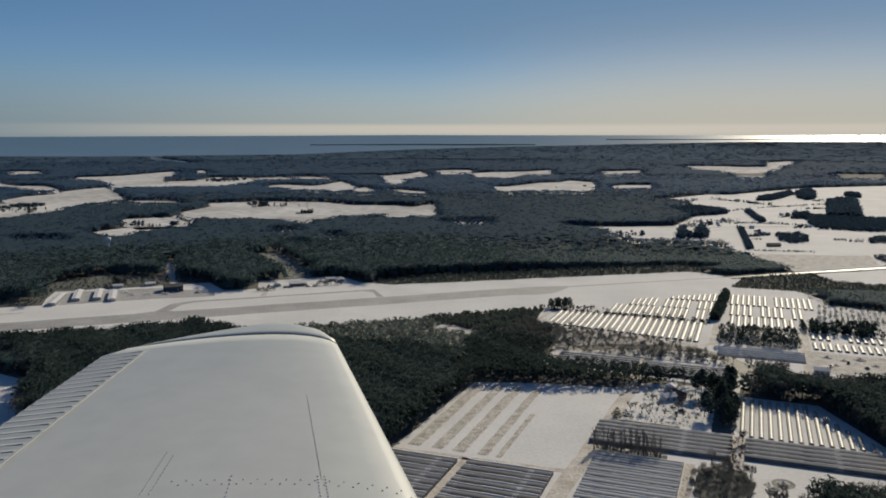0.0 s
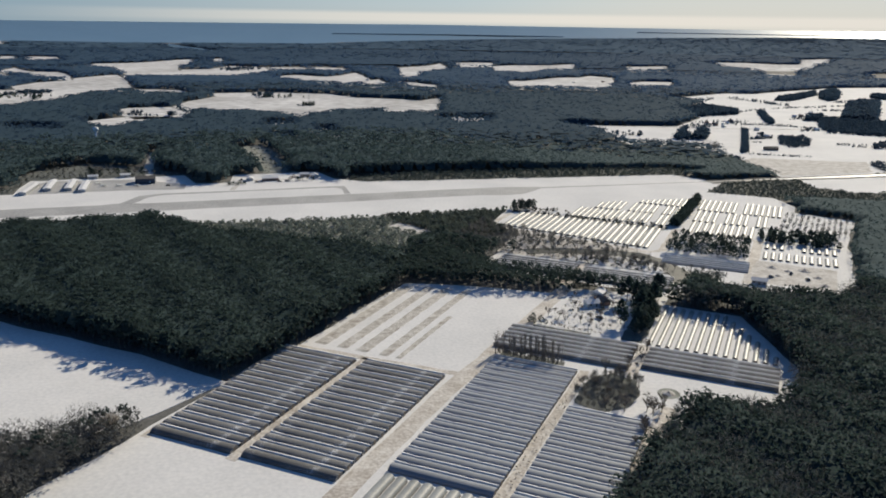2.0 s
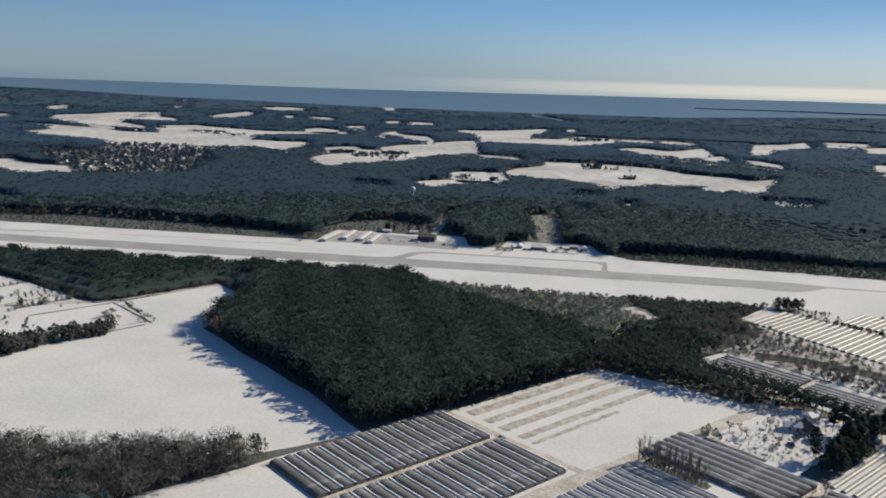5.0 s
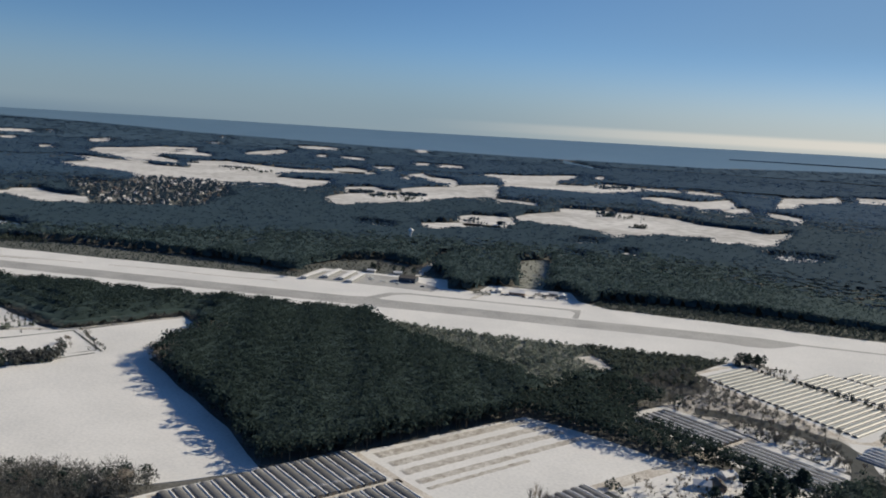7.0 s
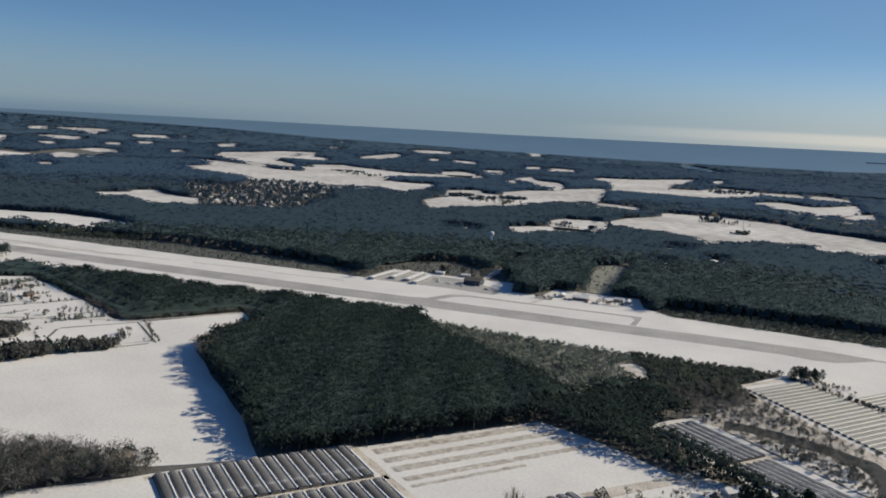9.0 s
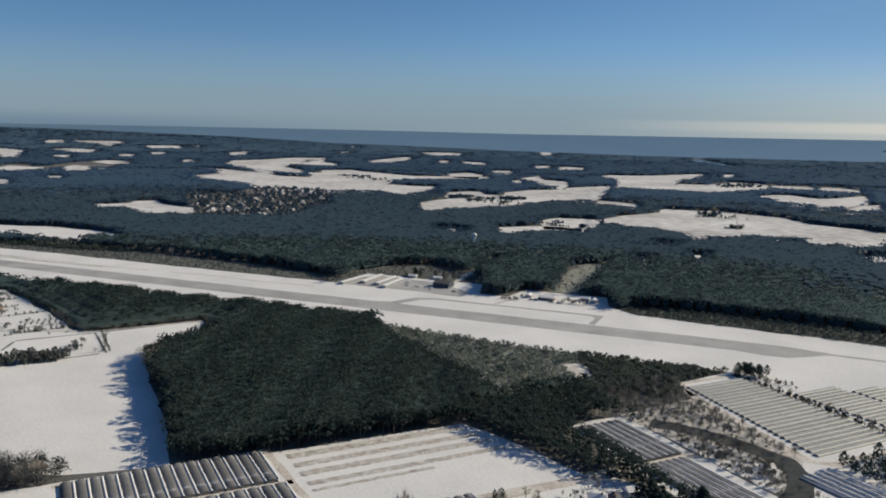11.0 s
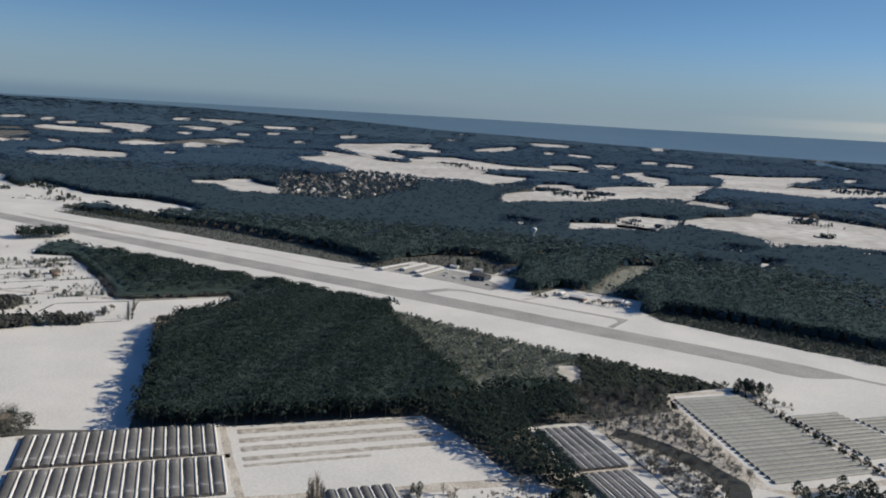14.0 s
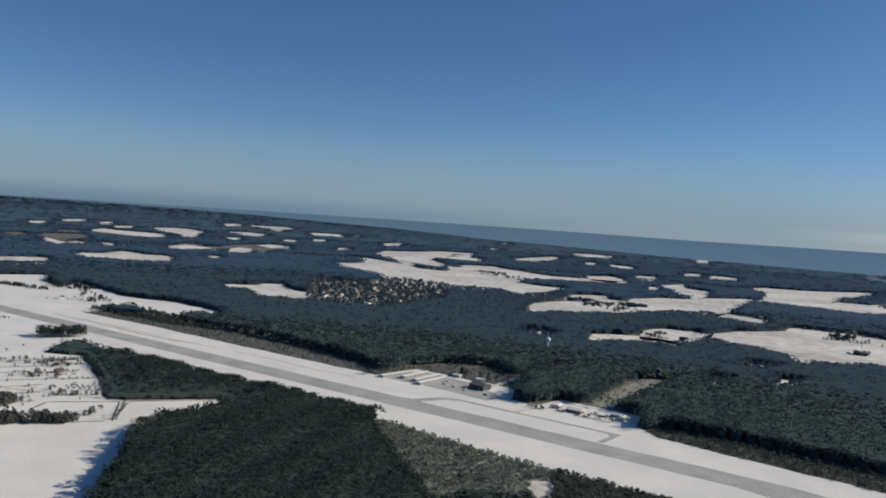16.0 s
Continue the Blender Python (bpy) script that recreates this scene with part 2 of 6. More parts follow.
def boxed(*a, bevel=0.0):
    return box(bmesh.new(), *a, bevel=bevel)


def tube(bm, p, q, r0, r1, sides=5):
    p, q = Vector(p), Vector(q)
    d = q - p
    m = Matrix.Translation((p + q) / 2) @ d.to_track_quat("Z", "Y").to_matrix().to_4x4()
    bmesh.ops.create_cone(bm, cap_ends=True, segments=sides, radius1=r0, radius2=max(r1, 0.001), depth=d.length, matrix=m)
    return bm


def merged(name, verts, faces, mat):
    """One mesh object from numpy arrays of vertices and triangles."""
    me = bpy.data.meshes.new(name)
    nv, nf = len(verts), len(faces)
    me.vertices.add(nv)
    me.vertices.foreach_set("co", np.ascontiguousarray(verts, dtype=np.float32).ravel())
    me.loops.add(nf * 3)
    me.loops.foreach_set("vertex_index", np.ascontiguousarray(faces, dtype=np.int32).ravel())
    me.polygons.add(nf)
    me.polygons.foreach_set("loop_start", np.arange(0, nf * 3, 3, dtype=np.int32))
    me.polygons.foreach_set("loop_total", np.full(nf, 3, dtype=np.int32))
    me.polygons.foreach_set("use_smooth", np.ones(nf, dtype=bool))
    me.update(calc_edges=True)
    me.materials.append(mat)
    return new(name, me)


# the far land and the bay are drawn in towards the observer and lifted, so that they keep their bearing and height of view
MID = np.array([120.0, 80.0])
EDGE, REACH, FAR = 3000.0, 4900.0, 27000.0


def land(xy):
    """Plan points to ground points: level out to EDGE, a shallow bowl beyond. Returns xyz and the shrink of sizes there."""
    xy = np.asarray(xy, dtype=float).reshape(-1, 2)
    v = xy - MID
    d = np.maximum(np.hypot(v[:, 0], v[:, 1]), 1e-6)
    r = np.where(d < EDGE, d, REACH - (REACH - EDGE) * EDGE / d)
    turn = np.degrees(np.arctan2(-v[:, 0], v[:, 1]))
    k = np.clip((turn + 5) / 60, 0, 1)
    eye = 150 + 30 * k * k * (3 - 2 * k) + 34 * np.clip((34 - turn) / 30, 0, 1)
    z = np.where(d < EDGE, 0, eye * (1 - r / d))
    return np.column_stack([MID + v * (r / d)[:, None], z]), r / d


def bay_shore(turn):
    return np.interp(turn, [-180, -60, -30, -20, -8, 5, 12, 25, 35, 48, 60, 75, 100, 180], [26000, 16000, 13000, 12000, 9000, 6800, 5700, 5600, 6100, 7400, 11500, 20000, 26000, 26000])


RWY = radians(19.668)
NUR = radians(-21.0)


def along(p, a=RWY):
    """Runway coordinates (along, across) to the plan."""
    return (p[0] * math.cos(a) - p[1] * math.sin(a), p[0] * math.sin(a) + p[1] * math.cos(a))


def plot(p):
    """Nursery coordinates to the plan."""
    x, y = along(p, NUR)
    return (52 + x, 346 + y)


def inside(poly, p):
    corners = np.array(poly)
    (x0, y0), (x1, y1) = corners.min(0), corners.max(0)
    within = np.nonzero((p[:, 0] >= x0) & (p[:, 0] <= x1) & (p[:, 1] >= y0) & (p[:, 1] <= y1))[0]
    found = np.zeros(len(p), bool)
    x, y = p[within, 0], p[within, 1]
    hit = np.zeros(len(within), bool)
    for (x0, y0), (x1, y1) in zip(poly, poly[1:] + poly[:1]):
        if y0 != y1:
            hit ^= ((y0 > y) != (y1 > y)) & (x < (x1 - x0) * (y - y0) / (y1 - y0) + x0)
    found[within] = hit
    return found


def near_edge(poly, p, reach):
    """Whether points lie within reach of the polygon's border."""
    corners = np.array(poly)
    (x0, y0), (x1, y1) = corners.min(0) - reach, corners.max(0) + reach
    within = np.nonzero((p[:, 0] >= x0) & (p[:, 0] <= x1) & (p[:, 1] >= y0) & (p[:, 1] <= y1))[0]
    found, every = np.zeros(len(p), bool), p
    p = every[within]
    close = np.zeros(len(p), bool)
    for a, b in zip(poly, poly[1:] + poly[:1]):
        a, b = np.array(a), np.array(b)
        d = b - a
        k = np.clip(((p - a) @ d) / max(d @ d, 1e-9), 0, 1)
        close |= np.hypot(*(p - a - k[:, None] * d).T) < reach
    found[within] = close
    return found


def ragged(poly, step, amount, seed):
    """The polygon's border cut into short steps and shifted a little, as field edges wander."""
    rng = random.Random(seed)
    out = []
    for a, b in zip(poly, poly[1:] + poly[:1]):
        n = max(1, int(math.dist(a, b) / step))
        for i in range(n):
            k = i / n
            j = amount if i else amount * 0.3
            out.append((a[0] + (b[0] - a[0]) * k + rng.uniform(-j, j), a[1] + (b[1] - a[1]) * k + rng.uniform(-j, j)))
    return out


def sheet(name, poly, lift, mat, label="", kind="structure", category=""):
    """A flat patch on the ground with a shallow turned-down border."""
    from mathutils.geometry import tessellate_polygon
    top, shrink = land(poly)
    field = name == "snow_field"
    if field:
        top[:, 2] += np.clip((1 - shrink) * 15, 0, 0.8)  # clear of the far ground's flat facets
    n = len(top)
    tris = tessellate_polygon([[Vector((x, y, 0)) for x, y in poly]])
    verts = [(x, y, z + lift) for x, y, z in top] + [(x, y, z - 5.0 if field and s <= 0.999 else z - 0.5) for (x, y, z), s in zip(top, shrink)]
    faces = [tuple(t) for t in tris] + [(i, (i + 1) % n, n + (i + 1) % n, n + i) for i in range(n)]
    ob = part(name, (verts, faces), mat)
    bm = bmesh.new()
    bm.from_mesh(ob.data)
    bmesh.ops.recalc_face_normals(bm, faces=bm.faces)
    up = sum(f.normal.z for f in bm.faces)
    if up < 0:
        bmesh.ops.reverse_faces(bm, faces=bm.faces)
    bm.to_mesh(ob.data)
    bm.free()
    return tagged(ob, label, category, "", kind)


def strip(points, width):
    """The outline of a band of that width along points."""
    left, right = [], []
    for i, p in enumerate(points):
        a, b = Vector(points[max(i - 1, 0)]), Vector(points[min(i + 1, len(points) - 1)])
        d = (b - a).normalized() * width / 2
        left.append((p[0] - d.y, p[1] + d.x))
        right.append((p[0] + d.y, p[1] - d.x))
    return left + right[::-1]


# ---- ground and bay ----
def rings():
    turns = np.arange(-180, 180, 2.0)
    shore = bay_shore(turns)
    wiggle = np.array([noise.noise(Vector((t * 0.23, 3.1, 0.7))) for t in turns]) * 0.06
    shore = shore * (1 + wiggle)
    for name, mat, steps in (("ground", LITTER, None), ("water", WATER, None)):
        verts, faces = [], []
        if name == "ground":
            ds = [0.0, 300, 800, 1500, 2300, 3000]
            fr = np.linspace(0, 1, 14)[1:]
        else:
            ds, fr = [], np.linspace(0, 1, 22)
        rows = []
        for d in ds:
            rows.append(np.full(len(turns), max(d, 0.1)))
        for k in fr:
            rows.append(3000 + (shore - 3000) * k if name == "ground" else shore * (FAR / shore) ** k)
        for r in rows:
            a = np.radians(turns)
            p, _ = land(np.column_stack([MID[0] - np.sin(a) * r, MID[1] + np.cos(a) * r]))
            p[:, 2] -= 0.0 if name == "ground" else 1.0
            verts.append(p)
        n = len(turns)
        for i in range(len(rows) - 1):
            for j in range(n):
                k = (j + 1) % n
                faces += [(i * n + j, i * n + k, (i + 1) * n + k), (i * n + j, (i + 1) * n + k, (i + 1) * n + j)]
        ob = merged(name, np.concatenate(verts), np.array(faces)[:, ::-1], mat)
        tagged(ob, "dark leaf litter of the woods showing between snowy fields" if name == "ground" else "blue-grey bay water reaching to the horizon", "ground" if name == "ground" else "water", "", "structure")


rings()

# every patch with no woods on it, in plan metres
CLEAR = []
GLADES = []


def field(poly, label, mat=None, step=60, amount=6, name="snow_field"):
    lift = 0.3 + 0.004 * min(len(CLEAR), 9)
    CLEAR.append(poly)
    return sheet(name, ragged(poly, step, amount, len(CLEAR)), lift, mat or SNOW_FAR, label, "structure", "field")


OPEN = "open snow-covered farm field between dark woods"
# the airfield's grass, under snow
STRIP = [along(p) for p in ((-1500, 560), (-1150, 600), (-760, 626), (-700, 630), (-365, 622), (-163, 622), (47, 636), (156, 622), (330, 620), (509, 624), (585, 690), (556, 742), (410, 756), (225, 775), (195, 800), (185, 842), (98, 842), (92, 800), (60, 800), (50, 850), (-95, 850), (-99, 783), (-353, 783), (-507, 787), (-670, 781), (-1150, 800), (-1500, 820))]
field(STRIP, "broad snow-covered grass strip along the runway", SNOW, 30, 2)
# the large field beside the near woods
FIELD_L = [(-302, 505), (-322, 430), (-268, 401), (-298, 305), (-330, 200), (-190, 222), (-133, 243), (-108, 266), (-75, 286), (-47, 330), (-97, 357), (-157, 381), (-227, 411), (-240, 445), (-246, 478), (-279, 495)]
field(FIELD_L, "smooth untouched snow on a field beside pine woods", SNOW, 15, 1.2)
# yards west of it
YARDS = [(-323, 430), (-335, 412), (-419, 424), (-548, 434), (-578, 399), (-668, 447), (-672, 462), (-790, 440), (-1150, 310), (-1300, 250), (-900, 200), (-700, 120), (-420, 150), (-332, 200), (-300, 306), (-270, 400)]
field(YARDS, "snowy yards and gardens round scattered houses", SNOW, 20, 3)
# the nursery
NURSERY = [plot(p) for p in ((-92, -170), (92, -170), (92, -84), (95, -45), (103, -14), (106, 4), (138, 14), (146, 38), (146, 75), (116, 140), (74, 142), (74, 158), (14, 146), (12, 134), (-40, 124), (-78, 112), (-82, -5))]
field(NURSERY, "trodden snow between rows of nursery tunnels", SNOW, 15, 1)
NURSERY_MID = [plot(p) for p in ((-50, 166), (14, 161), (78, 158), (88, 180), (72, 203), (-10, 205), (-50, 204))]
field(NURSERY_MID, "snow round low tunnels among trees", SNOW, 15, 1.5)
NURSERY_FAR = [plot(p) for p in ((-86, 282), (-60, 270), (44, 250), (60, 226), (98, 204), (100, 166), (127, 168), (165, 175), (178, 208), (178, 345), (186, 430), (140, 440), (140, 466), (120, 500), (50, 500), (-20, 448), (-66, 402), (-92, 362))]
field(NURSERY_FAR, "snowy ground between far nursery tunnels", SNOW, 15, 1.5)
ISLAND = [plot(p) for p in ((-4, 208), (40, 205), (64, 205), (60, 218), (50, 228), (38, 233), (18, 230), (0, 221))]
field(ISLAND, "patchy snow on a brushy rise beside the creek", SNOW, 8, 2)
SCRUB_GAP = [(-6, 622), (10, 604), (24, 598), (30, 606), (14, 624), (0, 634)]
field(SCRUB_GAP, "small snowy gap in the scrub", SNOW_ROUGH, 8, 2)

# farm fields beyond the runway
field([(-501, 1487), (-510, 1595), (-500, 1645), (-494, 1717), (-521, 1775), (-517, 1798), (-462, 1820), (-422, 1845), (-361, 1841), (-307, 1831), (-266, 1828), (-243, 1793), (-201, 1780), (-228, 1764), (-164, 1749), (-90, 1738), (-57, 1709), (-21, 1788), (-10, 1457), (-25, 1423), (-52, 1454), (-76, 1399), (-108, 1418), (-135, 1400), (-94, 1458), (-126, 1453), (-153, 1454), (-184, 1442), (-194, 1422), (-204, 1382), (-226, 1350), (-220, 1309), (-245, 1350), (-281, 1394), (-305, 1391), (-336, 1392), (-376, 1385), (-411, 1397), (-429, 1378)], "wide snowy field with a lattice mast in it")
field([(-4574, 1678), (-4679, 1872), (-4538, 1930), (-4310, 1922), (-3708, 1651), (-3364, 1508), (-3433, 1478), (-3726, 1568), (-3915, 1544)], OPEN)
field([(-2166, 731), (-2248, 767), (-2233, 821), (-2367, 912), (-2326, 937), (-2232, 948), (-2203, 1002), (-2138, 1014), (-1916, 934), (-1880, 877), (-1903, 822), (-1964, 762), (-1981, 721)], OPEN)
field([(-3940, 1187), (-4146, 1301), (-3970, 1326), (-3877, 1414), (-3726, 1487), (-3232, 1323), (-3216, 1263), (-3291, 1187), (-3398, 1095), (-3474, 1077)], OPEN)
field([(-3202, 809), (-3349, 865), (-3386, 1021), (-2997, 934), (-2931, 854), (-2803, 808), (-2909, 921), (-2621, 830), (-2644, 789), (-2543, 745), (-2728, 740)], OPEN)
field([(-2879, 959), (-2836, 1002), (-2514, 915), (-2568, 903)], OPEN)
field([(-2042, 469), (-2010, 518), (-2028, 574), (-2008, 634), (-1784, 597), (-1777, 540), (-1780, 492), (-1792, 446)], OPEN)
field([(-5422, 1356), (-5611, 1560), (-4934, 1381), (-4819, 1247)], OPEN)
field([(-5260, 1554), (-5334, 1670), (-4715, 1491), (-4667, 1414)], OPEN)
field([(-4822, 1050), (-4887, 1149), (-4363, 1038), (-4321, 972)], OPEN)
field([(-4611, 1472), (-4706, 1620), (-4195, 1456), (-4135, 1358)], OPEN)
field([(-3758, 994), (-3820, 1110), (-3461, 1016), (-3420, 937)], OPEN)
field([(-3309, 706), (-3337, 778), (-3050, 723), (-3031, 674)], OPEN)
field([(1124, 3852), (1275, 3855), (1391, 3745), (1584, 3823), (1418, 3432), (1213, 3118), (1106, 3111), (1121, 3290), (1054, 3364)], OPEN)
field([(1690, 4290), (1901, 4443), (1624, 3829), (1463, 3674)], OPEN)
field([(1128, 3124), (1232, 3112), (1121, 2816), (1039, 2841)], OPEN)
field([(1496, 3108), (1580, 3123), (1676, 3088), (1486, 2723), (1359, 2762)], OPEN)
field([(-557, 1368), (-572, 1420), (-568, 1452), (-528, 1480), (-501, 1480), (-433, 1373), (-414, 1322), (-423, 1301), (-457, 1301), (-476, 1286), (-488, 1281)], OPEN)
field([(-552, 1239), (-540, 1274), (-525, 1296), (-501, 1321), (-476, 1329), (-446, 1337), (-389, 1250), (-413, 1236), (-439, 1235), (-444, 1210), (-453, 1184), (-461, 1151), (-478, 1149)], OPEN)
field([(-1290, 2778), (-1301, 2903), (-1217, 2970), (-1174, 3073), (-1140, 3229), (-1110, 3323), (-995, 3035), (-974, 2905), (-960, 2774), (-879, 2573), (-901, 2649), (-825, 2694), (-824, 2821), (-823, 2911), (-720, 2894), (-678, 2857), (-598, 2599), (-596, 2531), (-611, 2447), (-628, 2334), (-645, 2284), (-702, 2283), (-767, 2276), (-845, 2256), (-891, 2239), (-914, 2231), (-968, 2374), (-1110, 2603)], OPEN)
field([(-1040, 1641), (-1114, 1741), (-1103, 1808), (-1080, 1833), (-1014, 1769), (-960, 1776), (-1023, 1867), (-1031, 1991), (-997, 2074), (-1016, 2150), (-1013, 2221), (-993, 2315), (-982, 2342), (-867, 2133), (-773, 1947), (-715, 1837), (-698, 1786), (-725, 1780), (-753, 1705), (-754, 1620), (-739, 1538), (-757, 1464), (-765, 1402), (-774, 1343), (-774, 1294), (-805, 1309), (-904, 1405), (-954, 1468), (-980, 1544), (-982, 1586)], OPEN)
field([(-738, 1825), (-723, 1864), (-683, 1862), (-619, 1856), (-554, 1735), (-582, 1705), (-613, 1721), (-638, 1704)], OPEN)
field([(-531, 2375), (-516, 2448), (-483, 2484), (-422, 2437), (-388, 2421), (-362, 2475), (-349, 2573), (-330, 2650), (-242, 2323), (-249, 2224), (-249, 2140), (-280, 2066), (-311, 2136), (-348, 2140), (-387, 2144), (-412, 2187), (-451, 2218)], OPEN)
field([(-257, 2170), (-252, 2258), (-223, 2356), (-169, 2146), (-201, 2018)], OPEN)
field([(-677, 2859), (-597, 2907), (-562, 2906), (-481, 2658), (-513, 2658), (-585, 2631)], OPEN)
field([(-546, 2924), (-490, 2948), (-414, 2883), (-354, 2666), (-404, 2659), (-464, 2677)], OPEN)
field([(-2063, 1537), (-2081, 1629), (-2113, 1688), (-2307, 1779), (-2431, 1806), (-2350, 1843), (-2215, 1828), (-2063, 1844), (-1907, 1780), (-1796, 1817), (-1885, 1899), (-2028, 1988), (-2100, 2132), (-2058, 2240), (-1980, 2212), (-1850, 2193), (-1660, 2178), (-1587, 2260), (-1488, 2373), (-1345, 2199), (-1384, 2132), (-1435, 2053), (-1498, 1962), (-1479, 1880), (-1414, 1800), (-1405, 1823), (-1339, 1828), (-1279, 1861), (-1238, 1841), (-1107, 1637), (-1094, 1573), (-1056, 1516), (-1103, 1537), (-1198, 1564), (-1223, 1537), (-1262, 1467), (-1296, 1404), (-1368, 1352), (-1465, 1385), (-1584, 1439), (-1667, 1448), (-1760, 1451), (-1854, 1460)], OPEN)
field([(-2698, 2089), (-2881, 2274), (-2907, 2471), (-3005, 2705), (-2924, 2864), (-2615, 2576), (-2602, 2414), (-2698, 2543), (-2585, 2549), (-2445, 2511), (-2226, 2294), (-2316, 2256), (-2404, 2223), (-2358, 2137), (-2274, 2111), (-2091, 2027), (-1894, 1855), (-2008, 1853), (-2090, 1840), (-2274, 1917), (-2424, 1958)], OPEN)
field([(-1381, 2422), (-1418, 2580), (-1334, 2474), (-1270, 2408), (-1191, 2409), (-1137, 2345), (-984, 2102), (-1038, 2110), (-1084, 2131), (-1188, 2247), (-1247, 2266)], OPEN)
field([(-1692, 2374), (-1704, 2501), (-1675, 2506), (-1567, 2436), (-1439, 2253), (-1522, 2231)], OPEN)
field([(-2352, 3274), (-2199, 3263), (-1954, 2957), (-2102, 2987)], OPEN)
field([(-3341, 4066), (-3344, 4224), (-3149, 4257), (-2767, 3758), (-2890, 3647)], OPEN)
field([(-2578, 2833), (-2709, 3084), (-2851, 3387), (-2775, 3359), (-2492, 3024), (-2344, 2732), (-2346, 2644)], OPEN)
field([(-1751, 2722), (-1682, 2782), (-1525, 2549), (-1578, 2516)], OPEN)
field([(-1329, 2298), (-1310, 2319), (-1167, 2131), (-1190, 2125)], OPEN)
field([(-1785, 3265), (-1763, 3316), (-1655, 3295), (-1500, 3025), (-1566, 2950)], OPEN)
field([(-3082, 5101), (-3026, 5166), (-2596, 4492), (-2640, 4442)], OPEN)
field([(-1049, 3391), (-1021, 3421), (-895, 3092), (-920, 3065)], OPEN)
field([(-2770, 1187), (-2913, 1298), (-2957, 1367), (-2767, 1326), (-2808, 1422), (-2962, 1557), (-3033, 1686), (-3116, 1778), (-3014, 1823), (-2663, 1639), (-2676, 1593), (-2552, 1530), (-2541, 1429), (-2638, 1370), (-2553, 1305), (-2501, 1210), (-2473, 1146), (-2508, 1106)], OPEN)
field([(-2681, 1399), (-2675, 1492), (-2350, 1334), (-2392, 1287)], OPEN)
field([(-4413, 2116), (-4547, 2249), (-4321, 2331), (-3724, 2008), (-3903, 1988)], OPEN)
field([(-6174, 3011), (-6202, 3238), (-5956, 3383), (-5172, 2943), (-5276, 2784)], OPEN)
field([(-6153, 2821), (-6498, 3126), (-5446, 2650), (-5379, 2501)], OPEN)
field([(-4966, 2981), (-4880, 3219), (-4219, 2834), (-4327, 2682)], OPEN)
field([(-3664, 2784), (-3857, 3062), (-3309, 2646), (-3235, 2505)], OPEN)
field([(-1337, 884), (-1314, 953), (-1354, 983), (-1337, 1030), (-1269, 1000), (-1188, 1000), (-1150, 1007), (-1007, 916), (-1009, 900), (-1046, 876), (-1079, 854), (-1140, 877), (-1178, 875), (-1208, 844)], OPEN)
field([(-3682, 1800), (-3667, 1871), (-3307, 1700), (-3328, 1656)], OPEN)
field([(-3682, 2126), (-3666, 2205), (-3294, 1996), (-3317, 1949)], OPEN)
field([(-3850, 2406), (-3838, 2490), (-3431, 2242), (-3451, 2193)], OPEN)
field([(-3027, 2096), (-3019, 2150), (-2733, 1965), (-2747, 1933)], OPEN)
field([(-2249, 1163), (-2232, 1201), (-2039, 1118), (-2055, 1093)], OPEN)
field([(-3645, 3619), (-3655, 3699), (-3223, 3290), (-3230, 3250)], OPEN)
field([(-2449, 3202), (-2438, 3269), (-2186, 2963), (-2201, 2926)], OPEN)
field([(-1885, 3233), (-1851, 3315), (-1666, 3018), (-1694, 2971)], OPEN)
field([(-4883, 3333), (-4919, 3403), (-4290, 2994), (-4287, 2960)], OPEN)
field([(-5321, 2873), (-5345, 2963), (-4660, 2603), (-4667, 2555)], OPEN)
field([(-4627, 4650), (-4672, 4744), (-4016, 4114), (-4010, 4075)], OPEN)
field([(-229, 2988), (-181, 3089), (-117, 3237), (-104, 3373), (-70, 3174), (-46, 2887), (-104, 2735), (-130, 2640), (-120, 2433), (-143, 2357), (-173, 2498)], OPEN)
field([(-38, 3424), (41, 3482), (115, 3467), (114, 3175), (-4, 3087)], OPEN)
field([(115, 3210), (212, 3332), (330, 3338), (455, 3495), (417, 3122), (301, 2942), (224, 2736), (180, 2768), (116, 2775)], OPEN)
field([(147, 2396), (191, 2388), (252, 2484), (309, 2583), (379, 2609), (425, 2711), (481, 2621), (453, 2390), (395, 2139), (353, 2078), (322, 2105), (254, 2110), (199, 2110), (159, 2057), (147, 2131)], OPEN)
field([(650, 3351), (826, 3430), (757, 3107), (612, 3053)], OPEN)
field([(498, 2406), (550, 2459), (632, 2465), (580, 2233), (472, 2195)], OPEN)
field([(-164, 2270), (-117, 2253), (-82, 2200), (-51, 2169), (-39, 1970), (-68, 2006), (-107, 2051)], OPEN)
FARM = [(198, 1306), (202, 1330), (385, 1340), (460, 1480), (463, 1620), (540, 1734), (497, 1890), (674, 2066), (746, 2066), (859, 2171), (1055, 2337), (1293, 2417), (1639, 2563), (900, 1200), (640, 970), (540, 928), (451, 897), (392, 884), (383, 956), (377, 1050), (358, 1100), (269, 1120), (252, 1230)]
field(FARM, "snowy farmland with hedges, groves and barns", SNOW, 40, 4)
sheet("stubble_field", ragged([(382, 993), (403, 1018), (488, 1008), (538, 1006), (512, 935), (440, 905), (396, 895), (388, 933)], 12, 3, 5), 0.46, SNOW_ROUGH, "snow-dusted stubble field beside the woods", "structure", "field")
NORTHWEST = [(-1504, 466), (-1504, 557), (-1373, 527), (-1267, 536), (-1337, 582), (-1182, 606), (-1115, 611), (-1068, 638), (-1017, 681), (-951, 699), (-875, 710), (-819, 680), (-833, 640), (-805, 620), (-827, 598), (-898, 590), (-954, 594), (-900, 500), (-1051, 390), (-1504, 260)]
